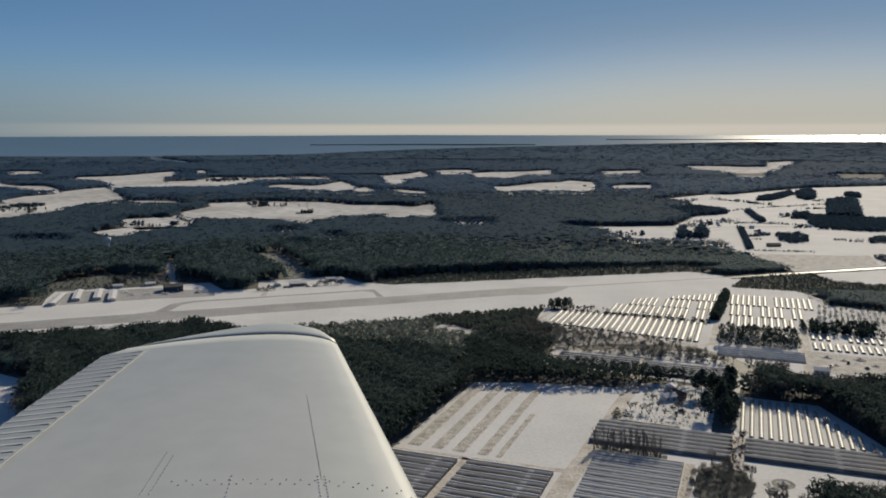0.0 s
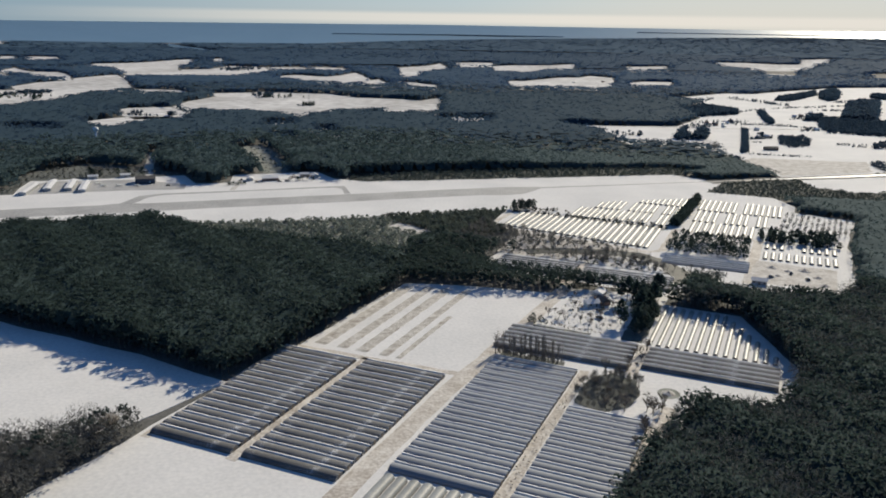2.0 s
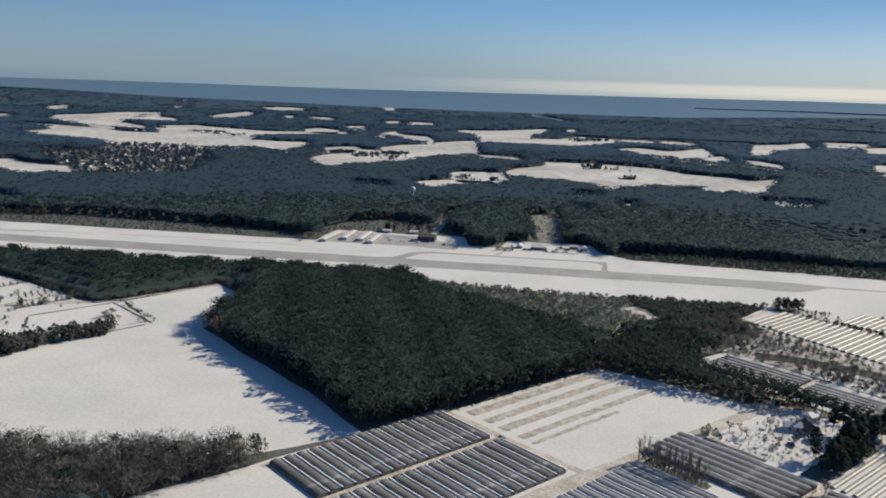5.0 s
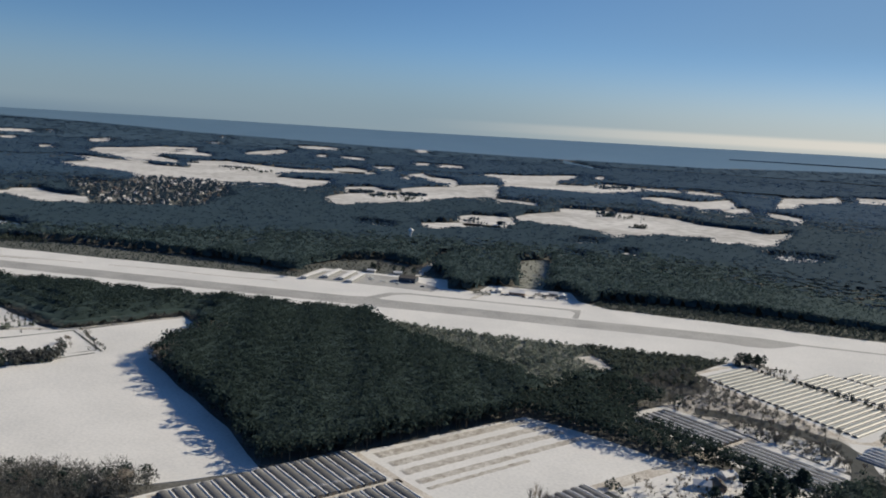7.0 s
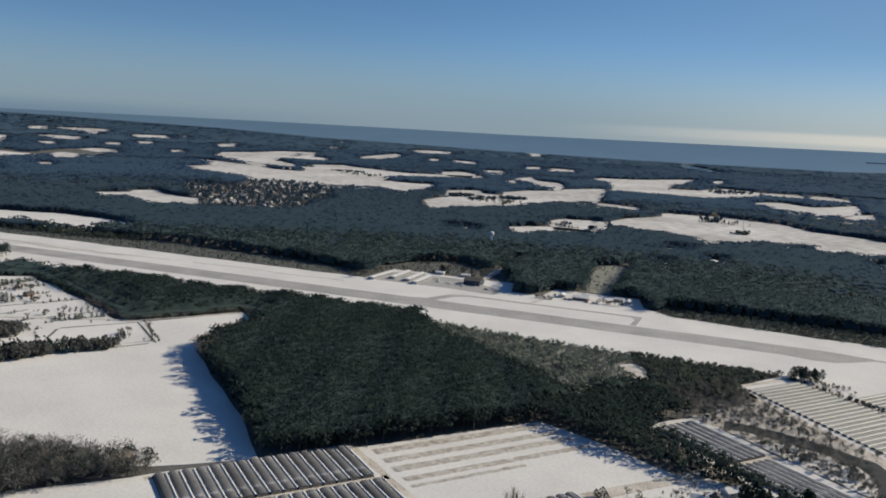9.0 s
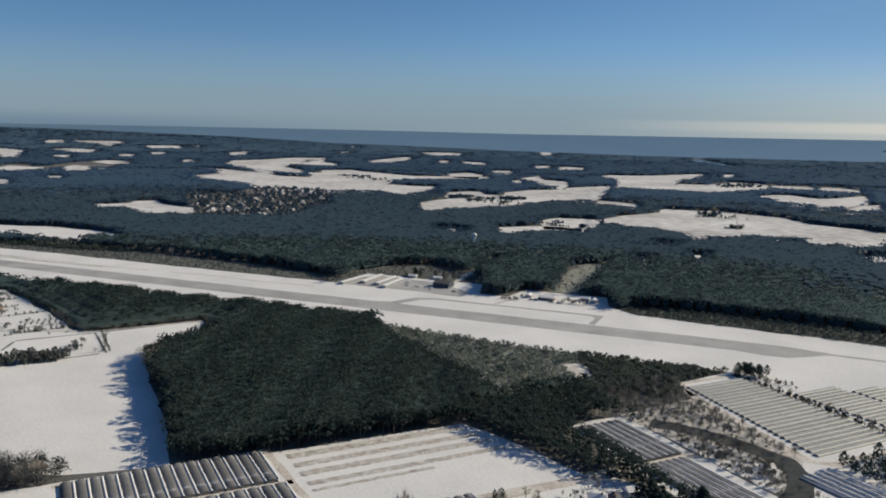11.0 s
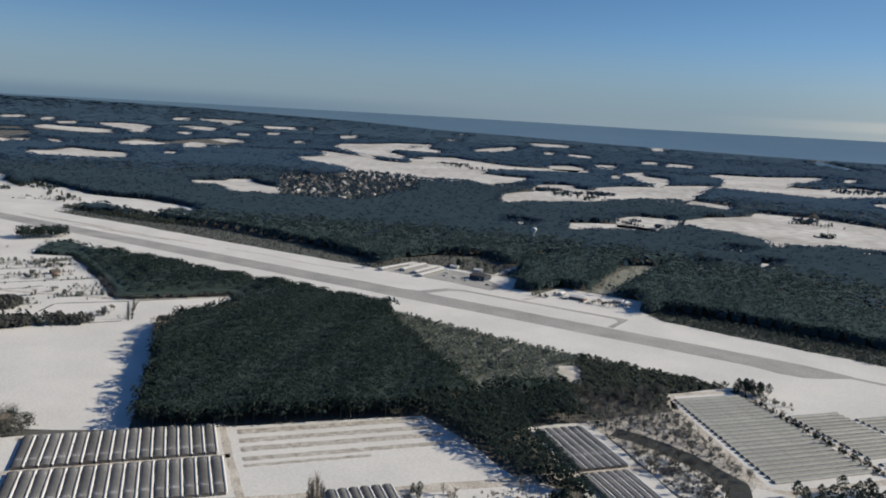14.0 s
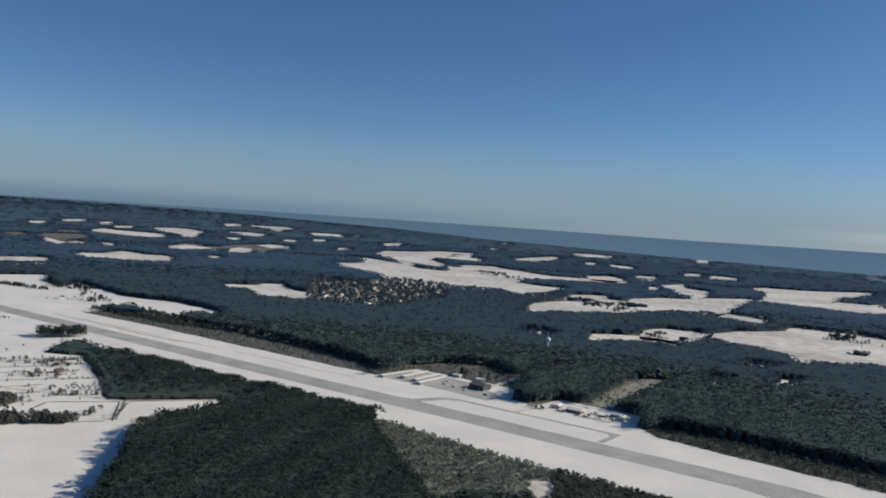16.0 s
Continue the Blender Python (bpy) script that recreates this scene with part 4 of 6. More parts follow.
def plant_woods():
    def near_height(p):
        return 12.2 * swell(p) * np.where(inside(BELT_BOX, p) & ~inside(EAST_BOX, p), 0.8, 1.0) * western_fall(p)

    p, rng = seeded(-545, 340, 110, 620, 4.2, 11)
    p = p[detailed(p) & ~western_fringe(p) & wooded(p, rng)]
    # taller and shorter trees stand out along the edge of the big field
    uneven = near_edge(FIELD_L, p, 7.0)
    high = near_height(p) * np.where(uneven, rng.uniform(0.6, 1.3, len(p)), rng.uniform(0.97, 1.06, len(p)))
    woods("pine_woods", "dense dark green pine woods beside a snowy field", p, high, FINE, rng, PINE, STEMS)
    canopy("pine_canopy", "closed dark green mass of pine crowns", (-545, 340, 110, 620), 3.3, 61, lambda p: detailed(p) & (~inside(BELT_BOX, p) | inside(EAST_BOX, p)), near_height, CANOPY, 2.0, 0.90, 0.6)

    def along_runway(p):
        d, t = loosened(p)
        return (d < 1000) & (t > -62) & (t < 112) & ~detailed(p)

    def runway_height(p):
        east = p[:, 0] * math.cos(RWY) + p[:, 1] * math.sin(RWY)
        return 11.8 * swell(p) * western_fall(p) * np.clip(1 - (east - 330) / 380, 0.5, 1.0)

    p, rng = seeded(-1000, 900, 60, 1180, 5.6, 12)
    p = p[along_runway(p) & ~western_fringe(p) & wooded(p, rng)]
    # lighter, bluer pine copy here, painted for the haze in between
    woods("runway_woods", "dark pine woods along the snowy runway", p, rng.uniform(0.97, 1.06, len(p)) * runway_height(p), MIDDLE, rng, PINE_MID_HAZED)
    canopy("hazed_runway_canopy", "closed dark mass of pine crowns along the runway", (-1000, 900, 60, 1180), 4.6, 62, along_runway, runway_height, CANOPY_MID_HAZED, 0.0, 0.93, 0.25)

    def southern(p):
        d, t = bearing(p)
        return ((t <= -62) | (t >= 112) | (p[:, 1] < 60)) & (d < 900) & ~detailed(p)

    p, rng = seeded(-900, 1000, -700, 400, 13.0, 18)
    p = p[southern(p) & wooded(p, rng, 0.0, 26.0)]
    woods("southern_woods", "dark pine woods south of the nursery", p, rng.uniform(0.95, 1.08, len(p)) * 11.5 * swell(p), [crown(30 + s, 0, 0.55, 0.36, 0.25, 0.65, 14, 0.12, True) for s in range(5)], rng, PINE)
    canopy("southern_canopy", "closed dark mass of pine crowns south of the nursery", (-900, 1000, -700, 400), 9.0, 64, southern, lambda p: 11.5 * swell(p), CANOPY, 0.0, 0.93, 0.3)

    def beyond(p):
        d, t = loosened(p)
        return (d >= 1000) & (d < 1900) & (t > -48) & (t < 100)

    p, rng = seeded(-2000, 1500, 60, 2150, 9.6, 13)
    p = margins(p[beyond(p) & wooded(p, rng, 0.0, 24.0)], rng, 16.0, 0.45)
    # haze beyond the airfield is carried by the needle colour
    woods("hazed_distant_woods", "wide belt of dark woods beyond the airfield", p, rng.uniform(9.1, 10.1, len(p)) * swell(p * 0.6), [crown(60 + s, 0, 0.68, 0.36, 0.26, 0.6, 10, 0.14, True) for s in range(5)], rng, PINE_FAR_HAZED)
    canopy("distant_canopy", "closed dark mass of crowns beyond the airfield", (-2000, 1500, 60, 2150), 7.0, 63, beyond, lambda p: 9.6 * swell(p * 0.6), PINE_FAR_HAZED, 0.0, 0.93, 0.15)
    for d0, d1, step, seed in ((1900, 3000, 15, 14), (3000, 4600, 27, 15), (4600, 9000, 55, 16), (9000, 14000, 120, 17), (14000, 24000, 260, 19)):
        def ring(p):
            d, t = loosened(p) if d0 < 2000 else bearing(p)
            return (d >= d0) & (d < d1) & (t > -42) & (t < 96) & (d < bay_shore(t) * 0.97)

        tall = 9.0 + min(step, 60) * 0.02
        p, rng = seeded(-d1, d1, -300, d1, step, seed)
        p = p[ring(p)]
        p = margins(p[wooded(p, rng, step * 0.2, step * 2.6)], rng, step * 1.3, 0.35)
        # farther rings get bluer needles, imitating the haze
        woods("far_woods", "hazy dark woods on the far flat land", p, rng.uniform(0.94, 1.04, len(p)) * tall, [(v * np.array((step / 7.6, step / 7.6, 1)), f) for v, f in COARSE], rng, PINE_DISTANT_HAZED if d1 < 5000 else HORIZON_HAZED)
        canopy("far_canopy", "closed dark mass of far crowns", (-d1, d1, -300, d1), step * 0.85, seed + 50, ring, lambda p: tall * (1 + 0.1 * np.sin(p[:, 0] / (step * 9)) * np.sin(p[:, 1] / (step * 7))), PINE_DISTANT_HAZED if d1 < 5000 else HORIZON_HAZED, 0.0, 0.93, 0.15)


plant_woods()


def plant_scrub():
    for seed, region, name, label, step, lo, hi in ((31, SCRUBLAND, "scrub", "pale green scrub and young pines beside the runway", 2.9, 1.2, 3.8), (36, YOUNG, "young_pines", "young dark pines between scrub and nursery", 2.6, 2.0, 4.4), (32, VERGE_W, "verge_brush", "low brown-green brush on the runway's far verge", 5.0, 1.0, 2.4), (33, VERGE_E, "verge_brush", "low grey-green brush on the runway's far verge", 3.8, 1.6, 3.6), (37, ROADSIDE, "verge_brush", "low brown-green brush beside the country road", 3.2, 1.2, 2.8), (34, CREEKSIDE, "creek_brush", "tangled grey-brown brush along a creek", 4.6, 0.8, 2.4), (38, BACK_LOT, "lot_brush", "grey leafless brush behind the hangars", 6.5, 1.2, 3.4), (39, BACK_GLADE, "glade_brush", "grey leafless brush in a clearing", 9.0, 0.8, 2.6), (35, ISLAND, "creek_brush", "patches of bare brush on a snowy rise", 7.0, 1.2, 4.5)):
        q = np.array(region)
        p, rng = seeded(q[:, 0].min(), q[:, 0].max(), q[:, 1].min(), q[:, 1].max(), step, seed)
        keep = inside(region, p)
        for other in (STRIP, NURSERY_FAR, NURSERY_MID, SCRUB_GAP):  # bare snow
            keep &= ~inside(other, p)
        keep &= ~inside([plot(k) for k in strip(CREEK_LINE, 13)], p)
        p = p[keep & (rng.random(len(p)) < 0.8)]
        woods(name, label, p, rng.uniform(lo, hi, len(p)), [crown(70 + s, 1, 0.15, 0.3, 0.3, 0.8, 22, 0.19) for s in range(5)], rng, {"scrub": SCRUB, "young_pines": YOUNG_PINE, "verge_brush": VERGE_BRUSH}.get(name, BRUSH))


plant_scrub()


def plant_clump():
    """Old trees at the end of the western wood."""
    p, rng = seeded(-702, -672, 412, 464, 4.2, 51)
    woods("tree_clump", "clump of tall dark trees beside the snowy runway", p, rng.uniform(6, 15, len(p)), FINE, rng, PINE, STEMS)


plant_clump()
for n, s0, s1, w in ((738, -690, -390, 2.2), (745, -630, -330, 1.4), (733, -560, -470, 1.6), (664, -1100, -720, 2.0), (752, -300, -110, 1.2), (660, -420, -300, 1.0)):
    pave("grass_streak", ragged(strip([(s0 + (s1 - s0) * k / 8, n + 2.5 * math.sin(k * 1.3 + n)) for k in range(9)], w * 1.8), 14, 0.9, n), SOIL, "streak of dead grass showing through thin snow", 0.352, "grass")


# ---- single trees ----
def bare_tree(seed, h):
    """A leafless tree: trunk and limbs, and a crown of fine twigs."""
    rng = random.Random(seed)
    tree = new("bare_tree")
    limbs, tw_v, tw_f = bmesh.new(), [], []
    tube(limbs, (0, 0, -0.3), (0, 0, h * 0.35), h * 0.022, h * 0.016, 6)

    def twig(p, d, n):
        side = d.orthogonal().normalized() * n
        k = len(tw_v)
        tw_v.extend([tuple(p - side), tuple(p + side), tuple(p + d)])
        tw_f.append((k, k + 1, k + 2))

    def grow(p, d, length, r, level):
        q = p + d * length
        tube(limbs, p, q, r, r * 0.6, 4 if level == 2 else 3)
        for _ in range(9 if level else 15):
            k = rng.uniform(0.2, 1.0)
            e = Vector((rng.gauss(0, 0.6), rng.gauss(0, 0.6), rng.gauss(0.35, 0.4)))
            twig(p.lerp(q, k), (d * 0.7 + e).normalized() * h * rng.uniform(0.08, 0.17), 0.05)
        if level:
            for _ in range(3):
                e = Vector((rng.gauss(0, 0.5), rng.gauss(0, 0.5), rng.gauss(0.15, 0.25)))
                grow(q if rng.random() < 0.6 else p.lerp(q, 0.7), (d + e).normalized(), length * rng.uniform(0.6, 0.8), r * 0.55, level - 1)

    for i in range(5):
        a = i * 1.257 + rng.uniform(-0.4, 0.4)
        lean = rng.uniform(0.25, 0.75)
        grow(Vector((0, 0, h * rng.uniform(0.2, 0.35))), Vector((math.cos(a) * lean, math.sin(a) * lean, 1)).normalized(), h * 0.24, h * 0.011, 2)
    part("trunk", limbs, BARK, tree, "forked grey trunk and limbs")
    part("crown", (tw_v, tw_f), TWIG, tree, "leafless crown of fine twigs")
    return tagged(tree, "leafless grey-brown winter tree standing in snow", "tree", "bare trees")


def pine_tree(seed, h, wide=0.2, low=0.3):
    tree = new("pine_tree")
    bm = bmesh.new()
    tube(bm, (0, 0, -0.3), (0, 0, h * 0.9), h * 0.017, h * 0.005, 6)
    part("trunk", bm, BARK, tree, "straight brown trunk")
    v, f = crown(seed, 14, low, wide, 0.095, 0.7, 220, 0.045)
    part("crown", ((v * h).tolist(), f.tolist()), PINE, tree, "uneven dark green crown with gaps")
    return tagged(tree, "dark green pine tree standing in snow", "tree", "pine trees")


BARE = [bare_tree(s, h) for s, h in ((1, 11.0), (2, 9.0), (3, 13.0), (4, 7.0))]
PINES = [pine_tree(5, 10.0, 0.26, 0.2), pine_tree(6, 8.5, 0.24, 0.2), pine_tree(7, 13.5, 0.18, 0.4), pine_tree(8, 6.0, 0.32, 0.12)]
used = set()


def stand(kinds, p, rng, scale=1.0):
    """Places one of the kinds at p; the first use of each takes the model itself."""
    ob = kinds[rng.randrange(len(kinds))]
    k = rng.uniform(0.8, 1.2) * scale
    m = pose(p[0], p[1], 0.25, 0, 0, rng.uniform(0, 360)) @ Matrix.Scale(k, 4)
    if ob.name not in used:
        used.add(ob.name)
        ob.matrix_basis = m
        return ob
    o = copy_thing(ob, Matrix.Identity(4))
    o.matrix_basis = m
    return o


DITCH_BUSHES = []


def plant_singles():
    rng = random.Random(77)
    # field corner in the south-west
    for i in range(30):
        while True:
            p = (rng.uniform(-200, -40), rng.uniform(180, 300))
            if inside(SOUTHWEST, np.array([p]))[0]:
                break
        stand(BARE[:3], p, rng, 0.85)
    # row of tall trees by the film tunnels, and the thicket beyond
    for i in range(13):
        stand([BARE[1], BARE[3]], plot((11 + i * 2.5, 32 + rng.uniform(-1.5, 1.5))), rng, 0.6)
    for i in range(10):
        stand(BARE, plot((rng.uniform(57, 82), rng.uniform(-7, 33))), rng, 0.75)
    for i in range(16):
        stand(BARE[1:2] + BARE[3:], plot((rng.uniform(88, 96), rng.uniform(-120, 10))), rng, 0.8)
    for i in range(9):
        stand(BARE, plot((rng.uniform(72, 78), rng.uniform(36, 74))), rng, 0.6)
    # homestead: round evergreens, a hedge, a stand of tall pines and bare garden trees
    for p in ((21, 146), (24, 149), (27, 152), (30, 154), (18, 143)):
        stand(PINES[3:], plot(p), rng, 1.5)
    for p in ((12, 80), (15, 79), (18, 81), (21, 80), (13, 83)):
        stand(PINES[3:], plot(p), rng, 0.7)
    stands = [(61, 84), (72, 88), (74, 114), (69, 158), (56, 152), (58, 128), (64, 108)]
    placed = 0
    while placed < 40:
        p = (rng.uniform(55, 75), rng.uniform(82, 160))
        if inside(stands, np.array([p]))[0]:
            stand(PINES[:3], plot(p), rng, 1.0)
            placed += 1
    for p in ((60, 94), (53, 138), (57, 99), (50, 134)):
        stand(PINES[2:3], plot(p), rng, 0.95)
    for i in range(24):
        p = (rng.uniform(18, 56), rng.uniform(84, 156))
        if math.dist(p, (37, 123)) > 10 and math.dist(p, (43, 116)) > 5:
            stand(BARE[1:2] + BARE[3:], plot(p), rng, 0.6)
    # field's north-east corner and the lone trees by the runway
    for p in ((-83, 340), (-80, 344), (-86, 337), (-50, 340), (-60, 338), (-66, 342), (-40, 345)):
        stand(BARE[1:2] + BARE[3:] if p[0] > -70 else PINES[3:], plot(p), rng, 0.7)
    for i in range(16):
        stand(PINES[:2], (94 + rng.uniform(0, 19), 696 + rng.uniform(-5, 5)), rng, 0.8)
    for i in range(9):
        stand(BARE[3:] + PINES[3:], (108 + i * 3.0, 690 + rng.uniform(-3, 4)), rng, 0.6)
    # low dark bushes by the airfield buildings
    for i in range(10):
        stand(PINES[3:], along((90 + i * 1.8, 788 + rng.uniform(-4, 4))), rng, 0.6)
    for i in range(12):
        stand(PINES[3:] + BARE[1:2], along((150 + i * 2.2, 797 + rng.uniform(-3, 5))), rng, 0.7)
    for i in range(10):
        stand(PINES[:2] + BARE[:1], along((-46 + rng.uniform(0, 80), 860 + rng.uniform(-4, 6))), rng, 0.9)
    for p in (along((-226, 625)), along((-222, 621)), along((-182, 620))):
        stand(PINES[:2], p, rng, 1.45)
    # tree rows inside the far nursery
    for j in range(4):
        for i in range(15):
            stand(PINES[:2] + PINES[3:], plot((59 + i * 3.6 + rng.uniform(-0.6, 0.6), 262 + j * 13 + rng.uniform(-1, 1))), rng, 0.95)
    for i in range(12):
        stand(BARE[1:2] + BARE[3:], plot((-74 + i * 10, 335 - i * 0.6 + rng.uniform(-1.5, 1.5))), rng, 0.6)
    for i in range(14):
        stand(BARE, plot((rng.uniform(-48, 90), rng.uniform(205, 232))), rng, 0.6)
    # yards in the west
    for i in range(34):
        stand(BARE + PINES[3:], (rng.uniform(-640, -315), rng.uniform(240, 415)), rng, 0.6)
    for i in range(12):
        stand(BARE[3:] + PINES[3:], (-322 + i * 5.2, 425 - i * 1.9), rng, 0.5)
    # two rows of round evergreens on the field's edge, orchard rows and garden bushes
    for i in range(-13, 9):
        stand(PINES[3:], (-291 + i * 1.3, 318 + i * 2.8 + rng.uniform(-1, 1)), rng, 1.6)
    for i in range(15):
        stand(PINES[3:], (-287 + i * 1.15, 346 + i * 2.05 + rng.uniform(-1, 1)), rng, 1.4)
    for j in range(2):
        for i in range(7):
            stand(PINES[3:], (-388 + i * 1.3 - j * 9, 391 + i * 4.4), rng, 0.45)
    for x, y, n, w in ((-447, 380, 14, 14), (-493, 404, 12, 10), (-466, 370, 8, 10), (-390, 376, 4, 4), (-372, 384, 4, 4), (-353, 344, 6, 5), (-287, 388, 7, 5), (-300, 396, 5, 5), (-520, 400, 10, 14)):
        for i in range(n):
            stand(PINES[3:] + BARE[3:], (x + rng.uniform(-w, w) * 0.7, y + rng.uniform(-w, w)), rng, 0.75)
    # bushes along the ditches
    for x in (-345, -362, -378, -405, -432, -455, -472, -503, -520, -536):
        y = 335.0
        while y < 424:
            y += rng.choice((2.0, 2.5, 3.0, 12.0))
            if rng.random() < 0.75:
                DITCH_BUSHES.append((x + (y - 380) * 0.12 + rng.uniform(-1.5, 1.5), y))


plant_singles()
for line, w in (([(-343, 367), (-325, 421)], 2.0), ([(-322, 349), (-341, 365)], 2.0), ([(-445, 330), (-440, 361), (-428, 427)], 2.2), ([(-418, 330), (-413, 355), (-414, 374)], 2.0), ([(-508, 340), (-501, 382), (-505, 427)], 2.2), ([(-478, 345), (-473, 373), (-466, 414)], 2.0), ([(-290, 310), (-283, 325), (-264, 396)], 2.2), ([(-264, 401), (-325, 421)], 2.0), ([(-540, 350), (-530, 428)], 2.5), ([(-385, 340), (-376, 420)], 1.4)):
    sheet("ditch", ragged(strip(line, w * 0.75), 8, 0.4, int(w * 10) + len(line)), 0.42, BRUSHLAND, "dark grassy ditch between snowy yards", "structure", "ditch")


def twiggy(seed, twigs, wide=0.34, low=0.42):
    """A leafless crown one unit high, of many thin twigs fanning out from a short trunk."""
    rng = random.Random(seed)
    verts, faces = [], []

    def sliver(p, q, w):
        d = (q - p)
        s = d.orthogonal().normalized() * w
        n = len(verts)
        verts.extend([tuple(p - s), tuple(p + s), tuple(q)])
        faces.append((n, n + 1, n + 2))

    root = Vector((0, 0, 0.0))
    fork = Vector((rng.uniform(-0.02, 0.02), rng.uniform(-0.02, 0.02), 0.3))
    for a in range(3):
        sliver(root + Vector((0.012 * math.cos(a * 2.1), 0.012 * math.sin(a * 2.1), 0)), fork + Vector((0, 0, 0.2)), 0.014)
    for i in range(twigs):
        a, k = rng.uniform(0, 6.283), rng.random()
        up = low + (0.97 - low) * k
        r = wide * math.sqrt(max(0.05, 1 - ((up - 0.66) / 0.36) ** 2)) * math.sqrt(rng.random())
        q = Vector((r * math.cos(a), r * math.sin(a), up))
        p = fork.lerp(q, rng.uniform(0.35, 0.75)) if low > 0.3 else Vector((0, 0, up * 0.75))
        sliver(p, p.lerp(q, 1.4), rng.uniform(0.006, 0.012))
    return np.array(verts), np.array(faces)


def rounded(seed, twigs):
    """A broad leafless crown one unit high: a short trunk, spreading limbs and a shell of fine twigs."""
    rng = random.Random(seed)
    verts, faces = [], []

    def sliver(p, q, w):
        s = (q - p).orthogonal().normalized() * w
        n = len(verts)
        verts.extend([tuple(p - s), tuple(p + s), tuple(q)])
        faces.append((n, n + 1, n + 2))

    sliver(Vector((0, 0, 0)), Vector((0, 0, 0.55)), 0.02)
    for i in range(9):
        a = i * 0.7 + rng.uniform(-0.3, 0.3)
        sliver(Vector((0, 0, rng.uniform(0.2, 0.35))), Vector((0.3 * math.cos(a), 0.3 * math.sin(a), rng.uniform(0.55, 0.85))), 0.01)
    for i in range(twigs):
        d = Vector((rng.gauss(0, 1), rng.gauss(0, 1), rng.gauss(0.25, 0.8))).normalized()
        p = Vector((0, 0, 0.58)) + Vector((d.x * 0.42, d.y * 0.42, d.z * 0.36)) * rng.uniform(0.45, 0.95)
        e = (d * 0.8 + Vector((rng.gauss(0, 0.6), rng.gauss(0, 0.6), rng.gauss(0.2, 0.5)))).normalized()
        sliver(p, p + e * rng.uniform(0.10, 0.20), rng.uniform(0.006, 0.012))
    return np.array(verts), np.array(faces)


for q, i in (([(59, -5), (72, -8), (80, 0), (83, 14), (79, 29), (68, 33), (60, 26), (57, 8)], 1), ([(11, 28.5), (44, 28.5), (44, 36), (11, 36)], 2), ([(62, 76), (73, 76), (73, 140), (60, 140)], 3), ([(15, 74), (46, 74), (46, 78), (15, 78)], 4)):
    pave("brush_ground", ragged(q, 4, 0.8, i), BRUSHLAND, "dark leaf litter under brush", 0.33, "ground", plot)


THICKET = [plot(p) for p in ((60, -6), (72, -9), (80, 0), (83, 14), (79, 30), (68, 34), (59, 26), (56, 8))]
TREE_ROW = [plot(p) for p in ((10, 30), (43, 30), (43, 36), (10, 36))]
TRACKSIDE = [plot(p) for p in ((92, -120), (99, -50), (104, 0), (99, 6), (92, -40), (89, -120))]
GARDEN_HEDGE = [plot(p) for p in ((23, 78.5), (52, 78), (52, 82), (23, 83))]
PATHSIDE = [plot(p) for p in ((53, -90), (56.6, -90), (56.6, 20), (53, 20))]
ROW_FOOT = [plot(p) for p in ((11, 29.5), (44, 29.5), (44, 33.5), (11, 33.5))]
GARDEN = [plot(p) for p in ((24, 84), (54, 84), (58, 112), (52, 118), (50, 136), (32, 148), (20, 136))]
WOOD_CORNER = [(-252, 478), (-238, 440), (-224, 408), (-196, 396), (-215, 440), (-232, 486)]


WEST_BOX = [(-700, 395), (-268, 395), (-268, 520), (-700, 520)]


def plant_bare_woods():
    shapes = [twiggy(s, 96) for s in range(5)]
    slender = [twiggy(s + 9, 60, 0.12, 0.1) for s in range(5)]
    broad_crowns = [rounded(s + 3, 110) for s in range(5)]
    for seed, region, step, lo, hi, name, label in ((41, SOUTHWEST, 3.9, 9, 13.5, "bare_woods", "grey-brown leafless woods at the field's corner"), (42, CREEKSIDE, 4.6, 4, 8, "creek_trees", "leafless grey trees along the creek"), (43, EAST_BOX, 6.0, 12, 15, "bare_woods", "leafless trees scattered through the pine woods"), (44, THICKET, 2.3, 2.2, 5.5, "thicket", "dense grey leafless thicket between tunnels and track"), (45, TREE_ROW, 2.5, 10, 13.5, "tree_row", "row of tall slender leafless trees beside tunnels"), (48, PATHSIDE, 2.2, 0.6, 1.6, "path_brush", "tufts of dead brush along a snowy path"), (49, ROW_FOOT, 1.7, 1.5, 4.2, "row_brush", "dark brush at the foot of the tree row"), (46, TRACKSIDE, 3.2, 4, 7, "track_brush", "leafless brush along a farm track"), (52, WOOD_CORNER, 4.6, 11, 14.5, "bare_woods", "leafless grey crowns at the edge of the pine woods"), (53, WEST_BOX, 3.4, 3.2, 6.2, "bare_woods", "low grey-brown leafless trees at the wood's margin"), (50, GARDEN, 3.0, 0.8, 3.4, "garden_brush", "brown leafless shrubs in a snowy garden"), (47, GARDEN_HEDGE, 1.7, 0.8, 2.4, "garden_hedge", "brown leafless hedge along the tunnels")):
        q = np.array(region)
        p, rng = seeded(q[:, 0].min(), q[:, 0].max(), q[:, 1].min(), q[:, 1].max(), step, seed)
        keep = inside(region, p)
        if seed == 43:
            keep &= wooded(p, rng)
        if seed == 53:
            keep &= wooded(p, rng) & western_fringe(p)
        if seed == 42:
            keep &= ~inside(NURSERY_MID, p) & ~inside([plot(k) for k in strip(CREEK_LINE, 12)], p)
        if seed == 50:
            keep &= (np.hypot(*(p - np.array(plot((39, 122)))).T) > 9) & (rng.random(len(p)) < 0.85)
        p = p[keep]
        woods(name, label, p, rng.uniform(lo, hi, len(p)), slender if seed == 45 else broad_crowns if seed in (41, 43, 52, 53) else shapes, rng, TWIG_DARK if seed in (41, 42, 43, 44, 46, 49, 50, 53) else TWIG)


plant_bare_woods()


